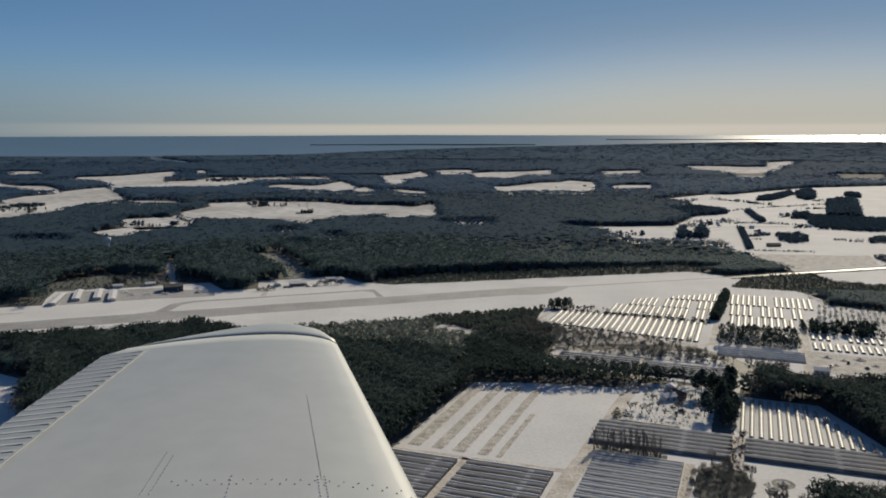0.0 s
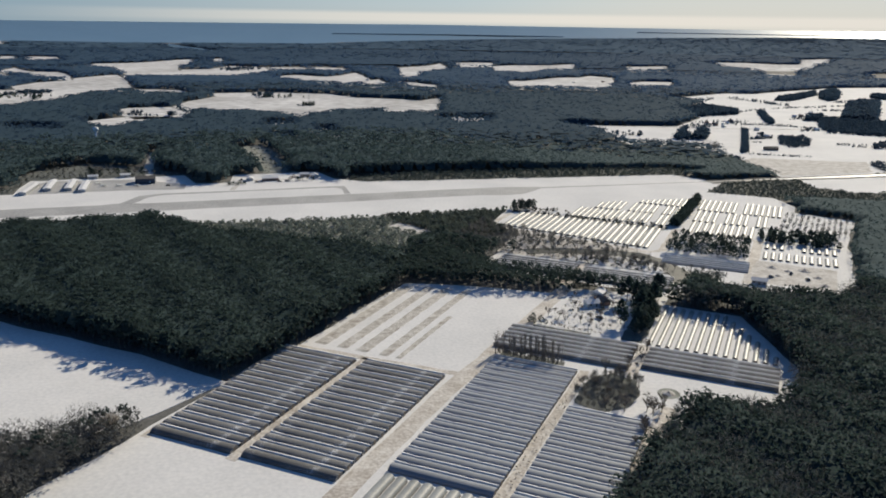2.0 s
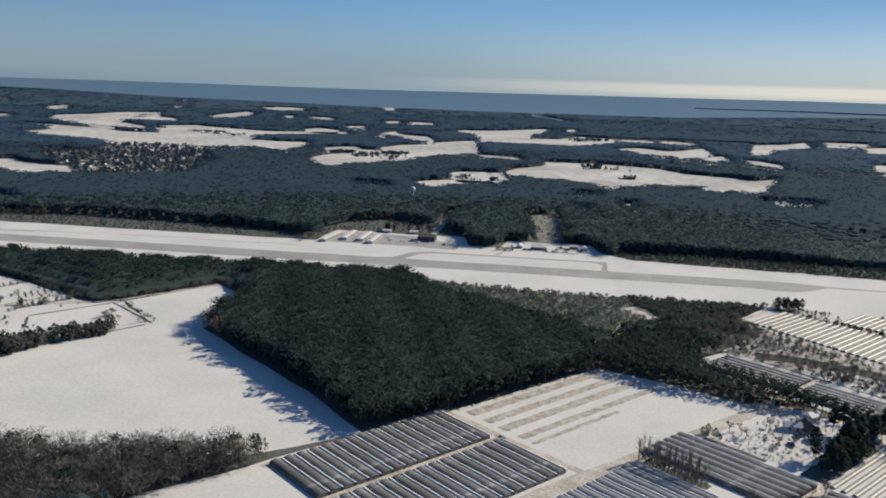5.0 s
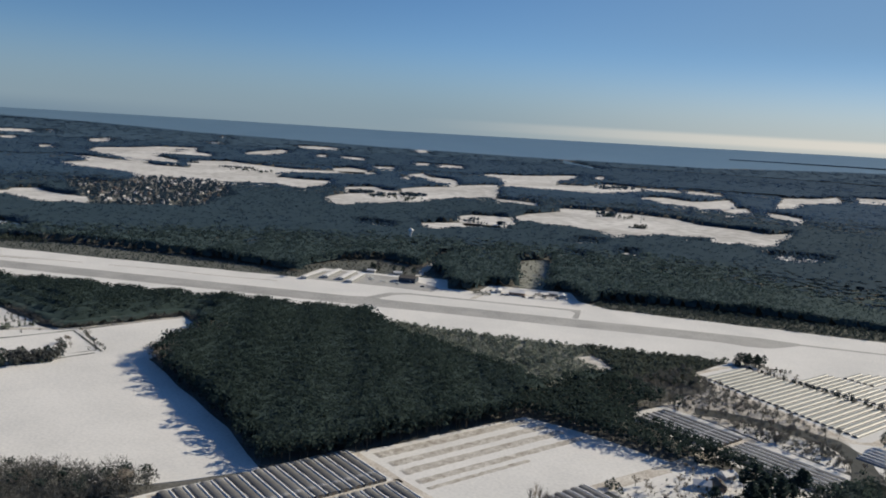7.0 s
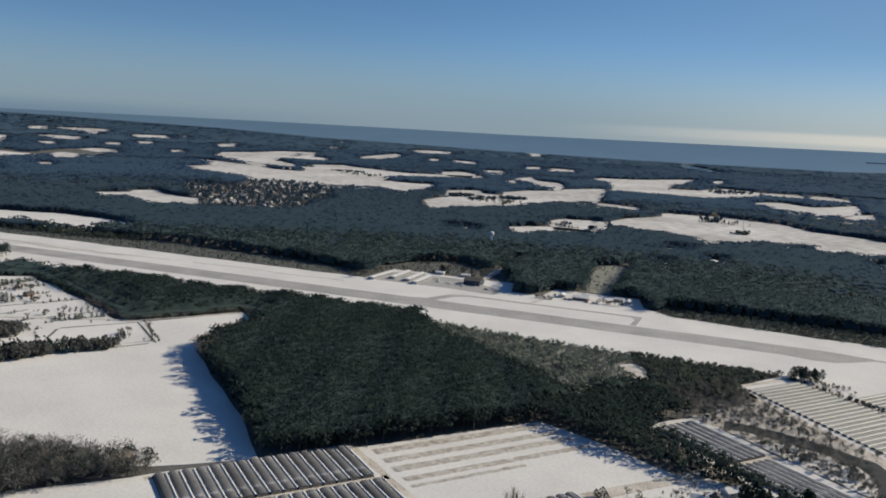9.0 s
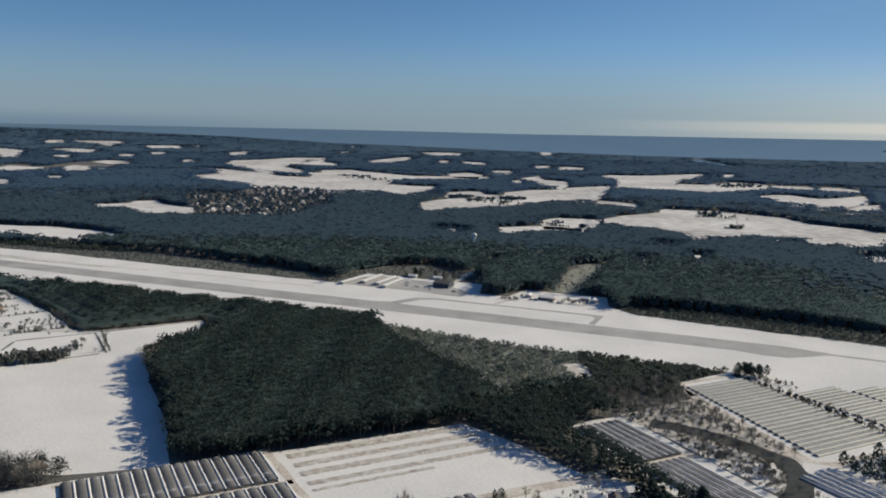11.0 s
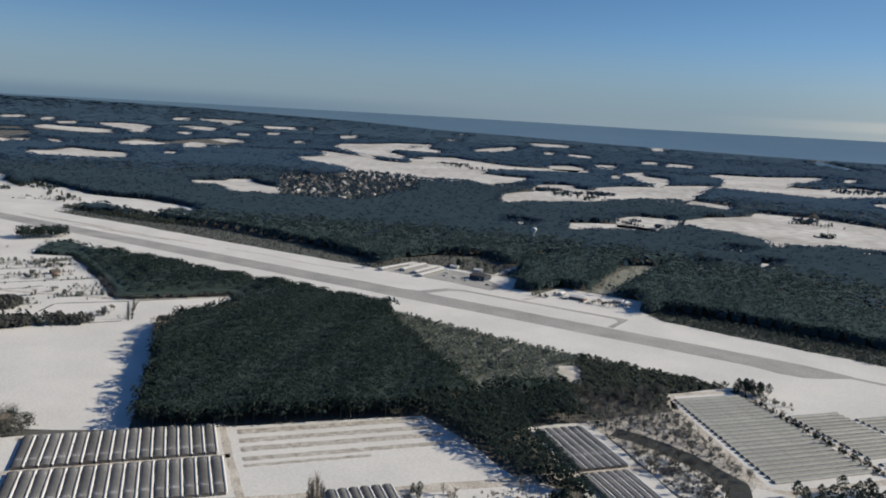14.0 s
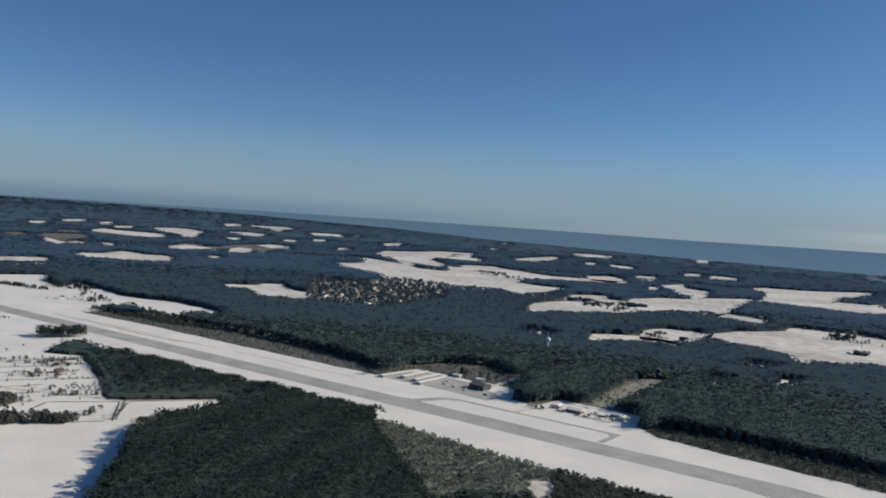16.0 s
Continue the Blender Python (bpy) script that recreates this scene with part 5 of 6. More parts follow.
def plant_understorey():
    """Dense grey undergrowth and a few evergreens that fill the leafless woods at the field's corner."""
    q = np.array(SOUTHWEST)
    p, rng = seeded(q[:, 0].min(), q[:, 0].max(), q[:, 1].min(), q[:, 1].max(), 3.6, 91)
    p = p[inside(SOUTHWEST, p) & (p[:, 0] > -190)]
    woods("undergrowth", "dense grey undergrowth beneath leafless trees", p, rng.uniform(4, 8, len(p)), [crown(120 + s, 0, 0.2, 0.34, 0.2, 0.75, 34, 0.09, True) for s in range(4)], rng, BRUSH)
    p = p[rng.random(len(p)) < 0.10]
    woods("corner_pines", "dark pines scattered through leafless woods", p, rng.uniform(8, 11, len(p)), FINE, rng, PINE)


plant_understorey()


def plant_groves():
    """Groves, hedges and field trees far off, each patch one piece of planting."""
    rng = np.random.default_rng(5)
    shapes = [crown(90 + s, 4, 0.15, 0.24, 0.18, 0.85, 48, 0.09) for s in range(5)]
    def row(name, label, a, b, n, width, lo, hi, mat=PINE):
        k = rng.random(n)[:, None]
        p = np.array(a) * (1 - k) + np.array(b) * k + rng.uniform(-width, width, (n, 2))
        woods(name, label, p, rng.uniform(lo, hi, n), shapes, rng, mat)

    # farmland beyond the runway: solid groves, hedges and lines of trees
    massed = [crown(110 + s, 4, 0.08, 0.5, 0.34, 0.9, 18, 0.13, True) for s in range(5)]
    slim = [crown(115 + s, 2, 0.05, 0.24, 0.26, 0.9, 16, 0.13) for s in range(5)]
    # the veil of haze on groves and hedges is in their needle colour
    for name, label, poly, lo, hi in (
            ("farm_woods", "low dark woods crossing the snowy farmland", [(677, 1514), (720, 1485), (771, 1450), (980, 1440), (960, 1290), (679, 1256), (639, 1276), (608, 1306), (627, 1376)], 5, 7),
            ("wood_tongue", "dark tongue of woods reaching into snowy farmland", [(427, 1480), (460, 1596), (525, 1711), (539, 1665), (563, 1624), (546, 1548)], 6, 9),
            ("bank_woods", "bank of dark trees between two snowy fields", [(727, 1871), (759, 1864), (807, 1932), (888, 2045), (927, 2159), (827, 2031), (763, 1953)], 5, 8),
            ("round_grove", "round dark grove on snowy farmland", [(855, 1943), (912, 2085), (973, 2190), (997, 2190), (948, 2059), (891, 1936), (852, 1884)], 8, 11),
            ("farm_grove", "tall dark grove beside snowy fields", [(709, 1475), (761, 1467), (935, 1830), (910, 1850), (860, 1800)], 9, 13),
            ("farm_grove", "dark trees along the far edge of snowy farmland", [(997, 2005), (1006, 1946), (1073, 2088), (1047, 2099)], 6, 9),
            ("small_grove", "small grove beside a farm lane", [(632, 1455), (659, 1460), (690, 1520), (674, 1540)], 6, 10),
            ("square_grove", "square block of dark trees in a snowy field", [(343, 1172), (365, 1175), (377, 1215), (374, 1236), (392, 1296), (384, 1300)], 6, 9),
            ("square_grove", "square block of dark trees in a snowy field", [(370, 1176), (389, 1179), (424, 1305), (414, 1303)], 7, 10),
            ("oval_grove", "oval grove of low dark evergreens in a snowy field", [(500, 1209), (514, 1230), (535, 1227), (550, 1232), (541, 1191), (514, 1130), (492, 1118), (480, 1124), (487, 1165)], 4, 6),
            ("field_thicket", "dark thicket at the corner of a snowy field", [(532, 994), (525, 957), (522, 930), (552, 989), (549, 1005)], 3, 5),
            ("farm_grove", "dark grove on snowy farmland", [(597, 1120), (700, 1140), (641, 1173), (626, 1172)], 4, 7)):
        q = np.array(poly)
        p, _ = seeded(q[:, 0].min(), q[:, 0].max(), q[:, 1].min(), q[:, 1].max(), 6.6, 3)
        p = p[inside(poly, p) & inside(FARM, p)]
        woods(name, label, p, rng.uniform(lo, hi, len(p)), massed, rng, PINE_FAR_HAZED)
    for pts, n, w, lo, hi in (([(631, 1916), (669, 1853), (692, 1778), (710, 1744)], 70, 7, 3, 7), ([(552, 1588), (623, 1656), (702, 1706), (776, 1721)], 90, 3, 1.5, 4), ([(739, 1657), (806, 1659)], 40, 7, 2, 5), ([(702, 1706), (844, 1771)], 50, 4, 1.5, 4), ([(489, 1377), (538, 1386), (579, 1369), (612, 1337)], 120, 3, 2, 4), ([(457, 1198), (500, 1218)], 50, 3, 2, 5), ([(450, 1168), (465, 1164)], 12, 2, 1, 3), ([(409, 1052), (442, 1043), (483, 1035)], 70, 2, 1, 3), ([(483, 1304), (407, 1061)], 260, 4, 4, 6.5), ([(604, 1598), (558, 1405)], 190, 6, 5, 8), ([(496, 1857), (524, 1822), (589, 1878)], 60, 8, 3, 7), ([(853, 1851), (893, 1887)], 24, 7, 2, 5), ([(564, 1157), (579, 1159)], 14, 4, 2, 4), ([(578, 1143), (597, 1140)], 10, 5, 2, 5), ([(618, 1475), (646, 1499)], 16, 5, 2, 5), ([(483, 1240), (490, 1241)], 12, 4, 4, 7), ([(595, 1285), (614, 1288)], 12, 3, 1, 3), ([(574, 1309), (601, 1321)], 20, 6, 2, 5), ([(430, 1390), (520, 1420)], 40, 22, 2, 6), ([(395, 1330), (440, 1352)], 26, 10, 3, 7), ([(271, 1215), (309, 1218)], 14, 7, 4, 8)):
        legs = [math.dist(a, b) for a, b in zip(pts, pts[1:])]
        at = np.sort(rng.random(n)) * sum(legs)
        cuts = np.concatenate([[0], np.cumsum(legs)])
        q = np.array(pts, float)
        p = np.column_stack([np.interp(at, cuts, q[:, 0]), np.interp(at, cuts, q[:, 1])]) + rng.uniform(-w, w, (n, 2))
        woods("hedgerow", "uneven dark hedgerow across snowy farmland", p, rng.uniform(lo, hi, n), slim, rng, PINE_FAR_HAZED)
    k = rng.random(70)
    at = np.array([(275, 1084), (313, 1089), (361, 1102), (380, 1072)], float)
    p = np.column_stack([np.interp(k * 3, range(4), at[:, 0]), np.interp(k * 3, range(4), at[:, 1])]) + rng.uniform(-5, 5, (70, 2))
    woods("wood_edge_trees", "tall leafless trees along the edge of the woods", p, rng.uniform(10, 14, 70), [rounded(s + 60, 40) for s in range(4)], rng, TWIG_DARK)
    for a, b in (((-366, 363), (-357, 414)), ((-282, 336), (-265, 370)), ((-303, 297), (-284, 336)), ((-525, 381), (-525, 428)), ((-560, 300), (-540, 390))):
        row("hedgerow", "uneven dark hedgerow across snowy ground", a, b, int(math.dist(a, b) / 2.2), 2.2, 2, 5, SCRUB)
    for a, b, n, w, hi in (((-1137, 370), (-1133, 412), 20, 6, 6), ((-861, 371), (-856, 397), 14, 4, 5), ((-763, 335), (-757, 363), 24, 6, 7), ((-1370, 531), (-1242, 539), 60, 9, 8), ((-1314, 563), (-1209, 583), 50, 9, 8), ((-1270, 385), (-1318, 442), 60, 9, 8), ((-1318, 442), (-1215, 504), 70, 8, 8), ((-1084, 482), (-1032, 572), 40, 3, 3), ((-1110, 500), (-1060, 590), 40, 3, 3), ((-379, 302), (-406, 324), 40, 5, 7), ((-549, 320), (-500, 422), 50, 3, 3)):
        row("hedgerow", "uneven dark hedgerow across snowy ground", a, b, n, w, hi * 0.45, hi, BRUSH if a[0] > -600 else PINE)
    # rounded grey crowns along the near edge of the yards
    domes = [crown(130 + s, 3, 0.1, 0.34, 0.3, 0.9, 60, 0.085, True) for s in range(4)]
    for poly in ([(-292, 270), (-284, 290), (-276, 336), (-286, 339), (-298, 318), (-301, 285)], [(-275, 342), (-265, 371), (-270, 374), (-284, 345)], [(-339, 300), (-335, 333), (-350, 345), (-373, 330), (-383, 305)]):
        q = np.array(poly)
        p, _ = seeded(q[:, 0].min(), q[:, 0].max(), q[:, 1].min(), q[:, 1].max(), 4.4, 9)
        p = p[inside(poly, p)]
        woods("yard_trees", "rounded grey crowns of leafless trees beside snowy yards", p, rng.uniform(6.0, 9.0, len(p)), domes, rng, BRUSH)
    wedge = [(-949, 522), (-975, 560), (-915, 606), (-777, 642), (-729, 652), (-700, 640), (-756, 602), (-856, 555)]
    p, _ = seeded(-980, -695, 520, 655, 5.0, 8)
    p = p[inside(wedge, p)]
    woods("verge_woods", "low grey-green trees beside the snowy strip", p, rng.uniform(3, 7, len(p)), shapes, rng, YOUNG_PINE)
    p = np.array(DITCH_BUSHES)
    woods("ditch_bushes", "dark bushes along ditches between snowy yards", p, rng.uniform(1.2, 3.6, len(p)), shapes, rng, BRUSH)
    k = rng.random(160)
    p = np.array([plot((51 + 6 * q + rng.uniform(-3, 3), 338 + 122 * q)) for q in k])
    woods("nursery_hedge", "broad dark evergreen hedge between nursery blocks", p, rng.uniform(5, 8, 160), shapes, rng, PINE)
    p = np.array([plot((130 + 4.2 * (i % 12) + rng.uniform(-0.6, 0.6) + 4 * (i // 12) / 9, 352 + 8 * (i // 12) + rng.uniform(-1.5, 1.5))) for i in range(108)])
    woods("nursery_trees", "rows of leafless nursery trees in the snow", p, rng.uniform(4, 7, 108), [twiggy(s + 20, 70) for s in range(4)], rng, TWIG_DARK)
    p = np.array([plot((rng.uniform(116, 172), rng.uniform(318, 348))) for i in range(70)])
    woods("grove", "grove of dark trees beside the far nursery rows", p, rng.uniform(5, 9, 70), shapes, rng, PINE)
    k = rng.random(150)
    p = np.array([plot((-86 + 134 * q, 336 - 8 * q + rng.uniform(-1.6, 1.6))) for q in k])
    woods("row_hedge", "low dark hedge between nursery blocks", p, rng.uniform(1.0, 3.2, 150), shapes, rng, PINE)
    # groves and rows standing in the far fields, tinted blue for the haze
    for x, y, rx, ry, n, h in ((-990, 1646, 26, 40, 60, 9), (-920, 1608, 14, 18, 20, 7), (-938, 1656, 8, 12, 8, 8), (-911, 1662, 10, 14, 12, 8), (-884, 1714, 34, 30, 70, 8), (-403, 1763, 22, 26, 34, 8), (-380, 1727, 14, 10, 12, 5), (-729, 2720, 60, 110, 110, 8), (-523, 1378, 8, 14, 10, 7), (-452, 1354, 6, 12, 10, 8), (-2011, 2010, 34, 26, 40, 7), (-270, 1563, 16, 14, 40, 3), (-600, 2330, 14, 20, 14, 6), (-470, 2250, 14, 24, 16, 6)):
        a, r = rng.uniform(0, 6.28, n), np.sqrt(rng.random(n))
        woods("field_grove", "dark round grove in a snowy field", np.column_stack([x + rx * r * np.cos(a), y + ry * r * np.sin(a)]), rng.uniform(0.6, 1.0, n) * h, [(v * np.array((1.5, 1.5, 1)), f) for v, f in shapes], rng, PINE_FAR_HAZED)
    for a, b, n, w, hi in (((-1799, 1948), (-1706, 2007), 60, 8, 9), ((-403, 1685), (-375, 1729), 14, 3, 5), ((-488, 1480), (-440, 1395), 40, 3, 5), ((-560, 1350), (-470, 1330), 40, 4, 6), ((-1108, 1520), (-1010, 1400), 50, 6, 8)):
        row("field_hedge", "thin dark row of trees across a snowy field", a, b, n, w, hi * 0.5, hi, PINE_FAR_HAZED)
    # trees round the houses in the clearings
    loose = []
    for q in GLADES:
        c = np.array(q)
        p = rng.uniform(c.min(0), c.max(0), (int(np.ptp(c[:, 0]) * np.ptp(c[:, 1]) / 110), 2))
        loose.append(p[inside(q, p)])
    p = np.concatenate(loose)
    woods("clearing_trees", "straggling dark trees round houses in clearings", p, rng.uniform(4, 9, len(p)), [crown(95 + s, 1, 0.15, 0.26, 0.3, 0.85, 12, 0.2) for s in range(5)], rng, PINE_FAR_HAZED)
    # garden trees of the village
    q = np.array(TOWN)
    p, _ = seeded(q[:, 0].min(), q[:, 0].max(), q[:, 1].min(), q[:, 1].max(), 10.5, 71)
    p = p[inside(TOWN, p) & (rng.random(len(p)) < 0.8)]
    half = rng.random(len(p)) < 0.5
    woods("garden_trees", "dark evergreens between the houses of a village", p[half], rng.uniform(5, 9.5, half.sum()), [crown(85 + s, 2, 0.12, 0.34, 0.3, 0.9, 14, 0.2) for s in range(4)], rng, PINE_FAR_HAZED)
    woods("garden_trees", "bare grey-brown trees between the houses of a village", p[~half], rng.uniform(5, 9, (~half).sum()), [twiggy(s + 30, 40) for s in range(4)], rng, TWIG_DARK)
    for x0, x1, y0, y1, n in ((-400, -300, 1700, 1740, 16), (-900, -800, 1560, 1640, 40), (-760, -720, 1680, 1720, 12), (-1250, -1000, 540, 575, 40), (-1700, -1560, 1880, 1960, 40), (-276, -252, 1556, 1574, 14), (-300, -240, 1050, 1080, 10), (-1420, -1330, 535, 560, 30)):
        p = rng.uniform((x0, y0), (x1, y1), (n, 2))
        woods("field_trees", "cluster of dark trees in a snowy field", p, rng.uniform(5, 9, n), shapes, rng, PINE)


plant_groves()


# ---- nursery tunnels ----
def tunnel(length, width, rise, cover, label, drift):
    """A hoop tunnel along x: film cover on an arch, closed ends, base boards, and snow lying in the gutter on one side."""
    whole = new("hoop_house")
    n = 8
    out = [(-math.cos(math.pi * i / n) * width / 2, math.sin(math.pi * i / n) ** 0.8 * rise) for i in range(n + 1)]
    inn = [(y * 0.985, z * 0.975) for y, z in out]
    verts, faces, h, m = [], [], length / 2, 4 if drift else 2 * max(2, int(length / 4.0))
    for j in range(m + 1):
        x = -h + length * j / m
        sag = 0.0 if j in (0, m) else 0.04 if drift else 0.0 if j % 2 == 0 else 0.1
        verts += [(x, y, z - sag * (z > 0.3)) for y, z in out] + [(x, y, z - sag * (z > 0.3)) for y, z in inn]
    k = 2 * (n + 1)
    for j in range(m):
        for i in range(n):
            a = j * k + i
            faces += [(a, a + k, a + k + 1, a + 1), (a + n + 1, a + n + 2, a + k + n + 2, a + k + n + 1)]
    smooth(part("cover", (verts, faces), cover, whole))
    for s in (-1, 1):
        ring = [(0.0, y * 0.97, z * 0.96) for y, z in out]
        v = [(s * (h - 0.05) + x, y, z) for x, y, z in ring] + [(s * (h - 0.13), y, z) for x, y, z in ring]
        f = [tuple(range(n + 1)), tuple(range(2 * n + 1, n, -1))] + [(i, i + 1, n + 2 + i, n + 1 + i) for i in range(n)]
        wall = part("end_wall", (v, f), CLOTH, whole, "dark end wall")
        door = boxed(s * h - 0.03, s * h + 0.03, -0.6, 0.6, 0.0, min(1.7, rise * 0.8))
        part("door", door, BOARD, wall, "plain board door")
    for s in (-1, 1):
        part("base_board", boxed(-h, h, s * width / 2 - 0.05, s * width / 2 + 0.05, -0.05, 0.22), BOARD, whole)
    if drift:
        rng = random.Random(int(length * 10))
        v, f = [], []
        cuts = max(5, int(length / 2.2))
        for j in range(cuts + 1):
            x = -h + length * j / cuts
            k = rng.random()
            w, t = (rng.uniform(0.6, 0.74), rng.uniform(1.62, 1.74)) if k < 0.9 else (rng.uniform(0.42, 0.55), rng.uniform(1.5, 1.6))
            y = width / 2 + 0.25
            v += [(x, y - w, 1.1), (x, y - w * 0.55, t), (x, y + w * 0.55, t), (x, y + w, 1.1)]
        for j in range(cuts):
            for i in range(3):
                a = j * 4 + i
                f.append((a, a + 4, a + 5, a + 1))
        smooth(part("snow_drift", (v, f), SNOW, whole, "ridge of snow lying in the gutter"))
    return tagged(whole, label, "greenhouse")


models = {}
DARK = "long low nursery tunnel under black shade cloth, snow alongside"
BLUE = "long low nursery tunnel under blue-grey film, snow alongside"
WHITE = "white film-covered nursery tunnel standing in snow"
kinds = {"dark": (CLOTH, DARK, True), "blue": (CLOTH_BLUE, BLUE, True), "white": (FILM, WHITE, False)}


def tunnel_at(a, b, length, width, turned, kind, group):
    key = (round(length), width, kind)
    cover, label, drift = kinds[kind]
    x, y = plot((a, b))
    m = pose(x, y, 0.28, 0, 0, math.degrees(NUR) + (90 if turned else 0))
    if key not in models:
        models[key] = tunnel(round(length), width, 1.9 if width > 4 else 1.2 if width > 3 else 1.0, cover, label, drift)
        models[key].matrix_basis = m
        return tagged(models[key], group=group)
    return tagged(copy_thing(models[key], m), group=group)


def rows_across(a0, a1, b0, b1, pitch, kind, group, width=4.5):
    """Tunnels along a, set side by side from b0 to b1."""
    n = round((b1 - b0) / pitch)
    for i in range(n):
        tunnel_at((a0 + a1) / 2, b0 + (i + 0.5) * (b1 - b0) / n, a1 - a0, width, False, kind, group)


def rows_up(a0, a1, low, high, pitch, kind, group, width=4.3, skip=()):
    """Tunnels along b, set side by side from a0 to a1; low and high give their ends at a."""
    n = round((a1 - a0) / pitch)
    for i in range(n):
        a = a0 + (i + 0.5) * (a1 - a0) / n
        lo, hi = low(a), high(a)
        if i not in skip and hi - lo > 6:
            tunnel_at(a, (lo + hi) / 2, hi - lo, width, True, kind, group)


rows_across(-84, -46, -101, -6, 6.3, "dark", "shade-cloth tunnels", 5.7)
rows_across(-41, -1.5, -101, -4, 6.3, "dark", "shade-cloth tunnels", 5.7)
rows_across(12, 52, -87, 27, 6.0, "blue", "film tunnels", 5.4)
rows_across(58, 91, -88, -11, 6.0, "blue", "film tunnels", 5.4)
rows_across(6, 72, 39, 71, 5.3, "dark", "long tunnels")
rows_across(78, 138, 43, 70, 5.3, "dark", "long tunnels")
rows_across(-43, 10, 168, 197, 4.8, "dark", "low tunnels by the creek")
rows_across(15, 72, 166, 193, 4.8, "dark", "low tunnels by the creek")
# low beds drawn as tunnels; the blue film colour imitates the trees' shadow
rows_across(58, 114, 228, 252, 4.8, "blue", "far film tunnels", 2.9)
rows_up(12, 52, lambda a: -128, lambda a: -90, 5.0, "white", "white tunnels")
rows_up(74, 138, lambda a: 75, lambda a: min(136, 136 - (a - 108) * 1.85), 4.7, "white", "white tunnels", 2.4)
rows_up(-76, 44, lambda a: 282 - (a + 76) * 0.17, lambda a: 331 - (a + 76) * 0.05, 5.0, "white", "far white tunnels", 3.9)
rows_up(-36, 48, lambda a: 338, lambda a: 375, 4.8, "white", "far white tunnels", 3.4, (14,))
rows_up(-24, 48, lambda a: 379, lambda a: min(414, 400 + (a + 24) * 0.9), 4.8, "white", "far white tunnels", 3.4, (5, 11))
rows_up(8, 49, lambda a: 418, lambda a: min(456, 424 + (a - 4) * 0.7), 4.8, "white", "far white tunnels", 3.4)
rows_up(62, 112, lambda a: 322, lambda a: 362, 4.8, "white", "far white tunnels", 3.4)
rows_up(61, 120, lambda a: 366, lambda a: 407, 4.8, "white", "far white tunnels", 3.4, (4, 9))
rows_up(60, 130, lambda a: 411, lambda a: 456, 4.8, "white", "far white tunnels", 3.4, (7,))
rows_up(120, 170, lambda a: 270, lambda a: 288, 5.2, "white", "far white tunnels", 3.2)
rows_up(120, 170, lambda a: 300, lambda a: 316, 5.2, "white", "far white tunnels", 3.2, (3, 4))


# ---- buildings ----
def house(w, l, h, roof_h, wall, roof, label, name="house", chimney=True, category="house"):
    whole = new(name)
    body = part("wall", boxed(-l / 2, l / 2, -w / 2, w / 2, -0.2, h), wall, whole)
    v = [(-l / 2 - 0.5, -w / 2 - 0.5, h - 0.1), (-l / 2 - 0.5, w / 2 + 0.5, h - 0.1), (-l / 2 - 0.5, 0, h + roof_h), (l / 2 + 0.5, -w / 2 - 0.5, h - 0.1), (l / 2 + 0.5, w / 2 + 0.5, h - 0.1), (l / 2 + 0.5, 0, h + roof_h)]
    f = [(0, 2, 1), (3, 4, 5), (0, 3, 5, 2), (1, 2, 5, 4), (0, 1, 4, 3)]
    top = part("roof", (v, f), roof, whole)
    if chimney:
        part("chimney", boxed(l * 0.2, l * 0.2 + 0.9, -0.45, 0.45, h + roof_h * 0.4, h + roof_h + 0.9), BRICK, top)
    n = max(2, int(l / 3))
    for s in (-1, 1):
        for i in range(n):
            x = -l / 2 + (i + 0.5) * l / n
            if s < 0 and i == n // 2:
                part("door", boxed(x - 0.55, x + 0.55, s * w / 2 - 0.06, s * w / 2 + 0.02, 0, 2.05), BOARD, whole, "panelled door")
            else:
                win = part("window", boxed(x - 0.6, x + 0.6, s * w / 2 - 0.05, s * w / 2 + 0.05, h * 0.35, h * 0.35 + 1.3), WALL, whole)
                part("pane", boxed(x - 0.5, x + 0.5, s * (w / 2 + 0.06) - 0.02, s * (w / 2 + 0.06) + 0.02, h * 0.35 + 0.1, h * 0.35 + 1.2), GLASS, win)
    return tagged(whole, label, category)


def hangar(l, w):
    whole = new("hangar")
    part("wall", boxed(-l / 2, l / 2, -w / 2, w / 2, -0.2, 2.7), METAL_WALL, whole)
    v = [(-l / 2 - 0.4, -w / 2 - 0.4, 2.65), (-l / 2 - 0.4, w / 2 + 0.4, 2.65), (-l / 2 - 0.4, 0, 3.3), (l / 2 + 0.4, -w / 2 - 0.4, 2.65), (l / 2 + 0.4, w / 2 + 0.4, 2.65), (l / 2 + 0.4, 0, 3.3)]
    part("roof", (v, [(0, 2, 1), (3, 4, 5), (0, 3, 5, 2), (1, 2, 5, 4), (0, 1, 4, 3)]), ROOF_SNOW, whole, "snow-covered low-pitched roof")
    for s in (-1, 1):
        for i in range(5):
            x = -l / 2 + (i + 0.5) * l / 5
            part("hangar_door", boxed(x - 4.2, x + 4.2, s * w / 2 - 0.08, s * w / 2 + 0.08, 0, 2.5), STEEL, whole)
    return tagged(whole, "long low aircraft hangar with a snow-covered roof", "hangar", "hangars")


def put(ob, p, turn, z=0.3):
    ob.matrix_basis = pose(p[0], p[1], z, 0, 0, turn)
    return ob


H = hangar(46, 6.4)
put(H, along((-88, 800)), 109.67 - 6)
for s, n in ((-72, 815), (-54, 813), (-41, 803)):
    copy_thing(H, pose(*along((s, n)), 0.3, 0, 0, 109.67))

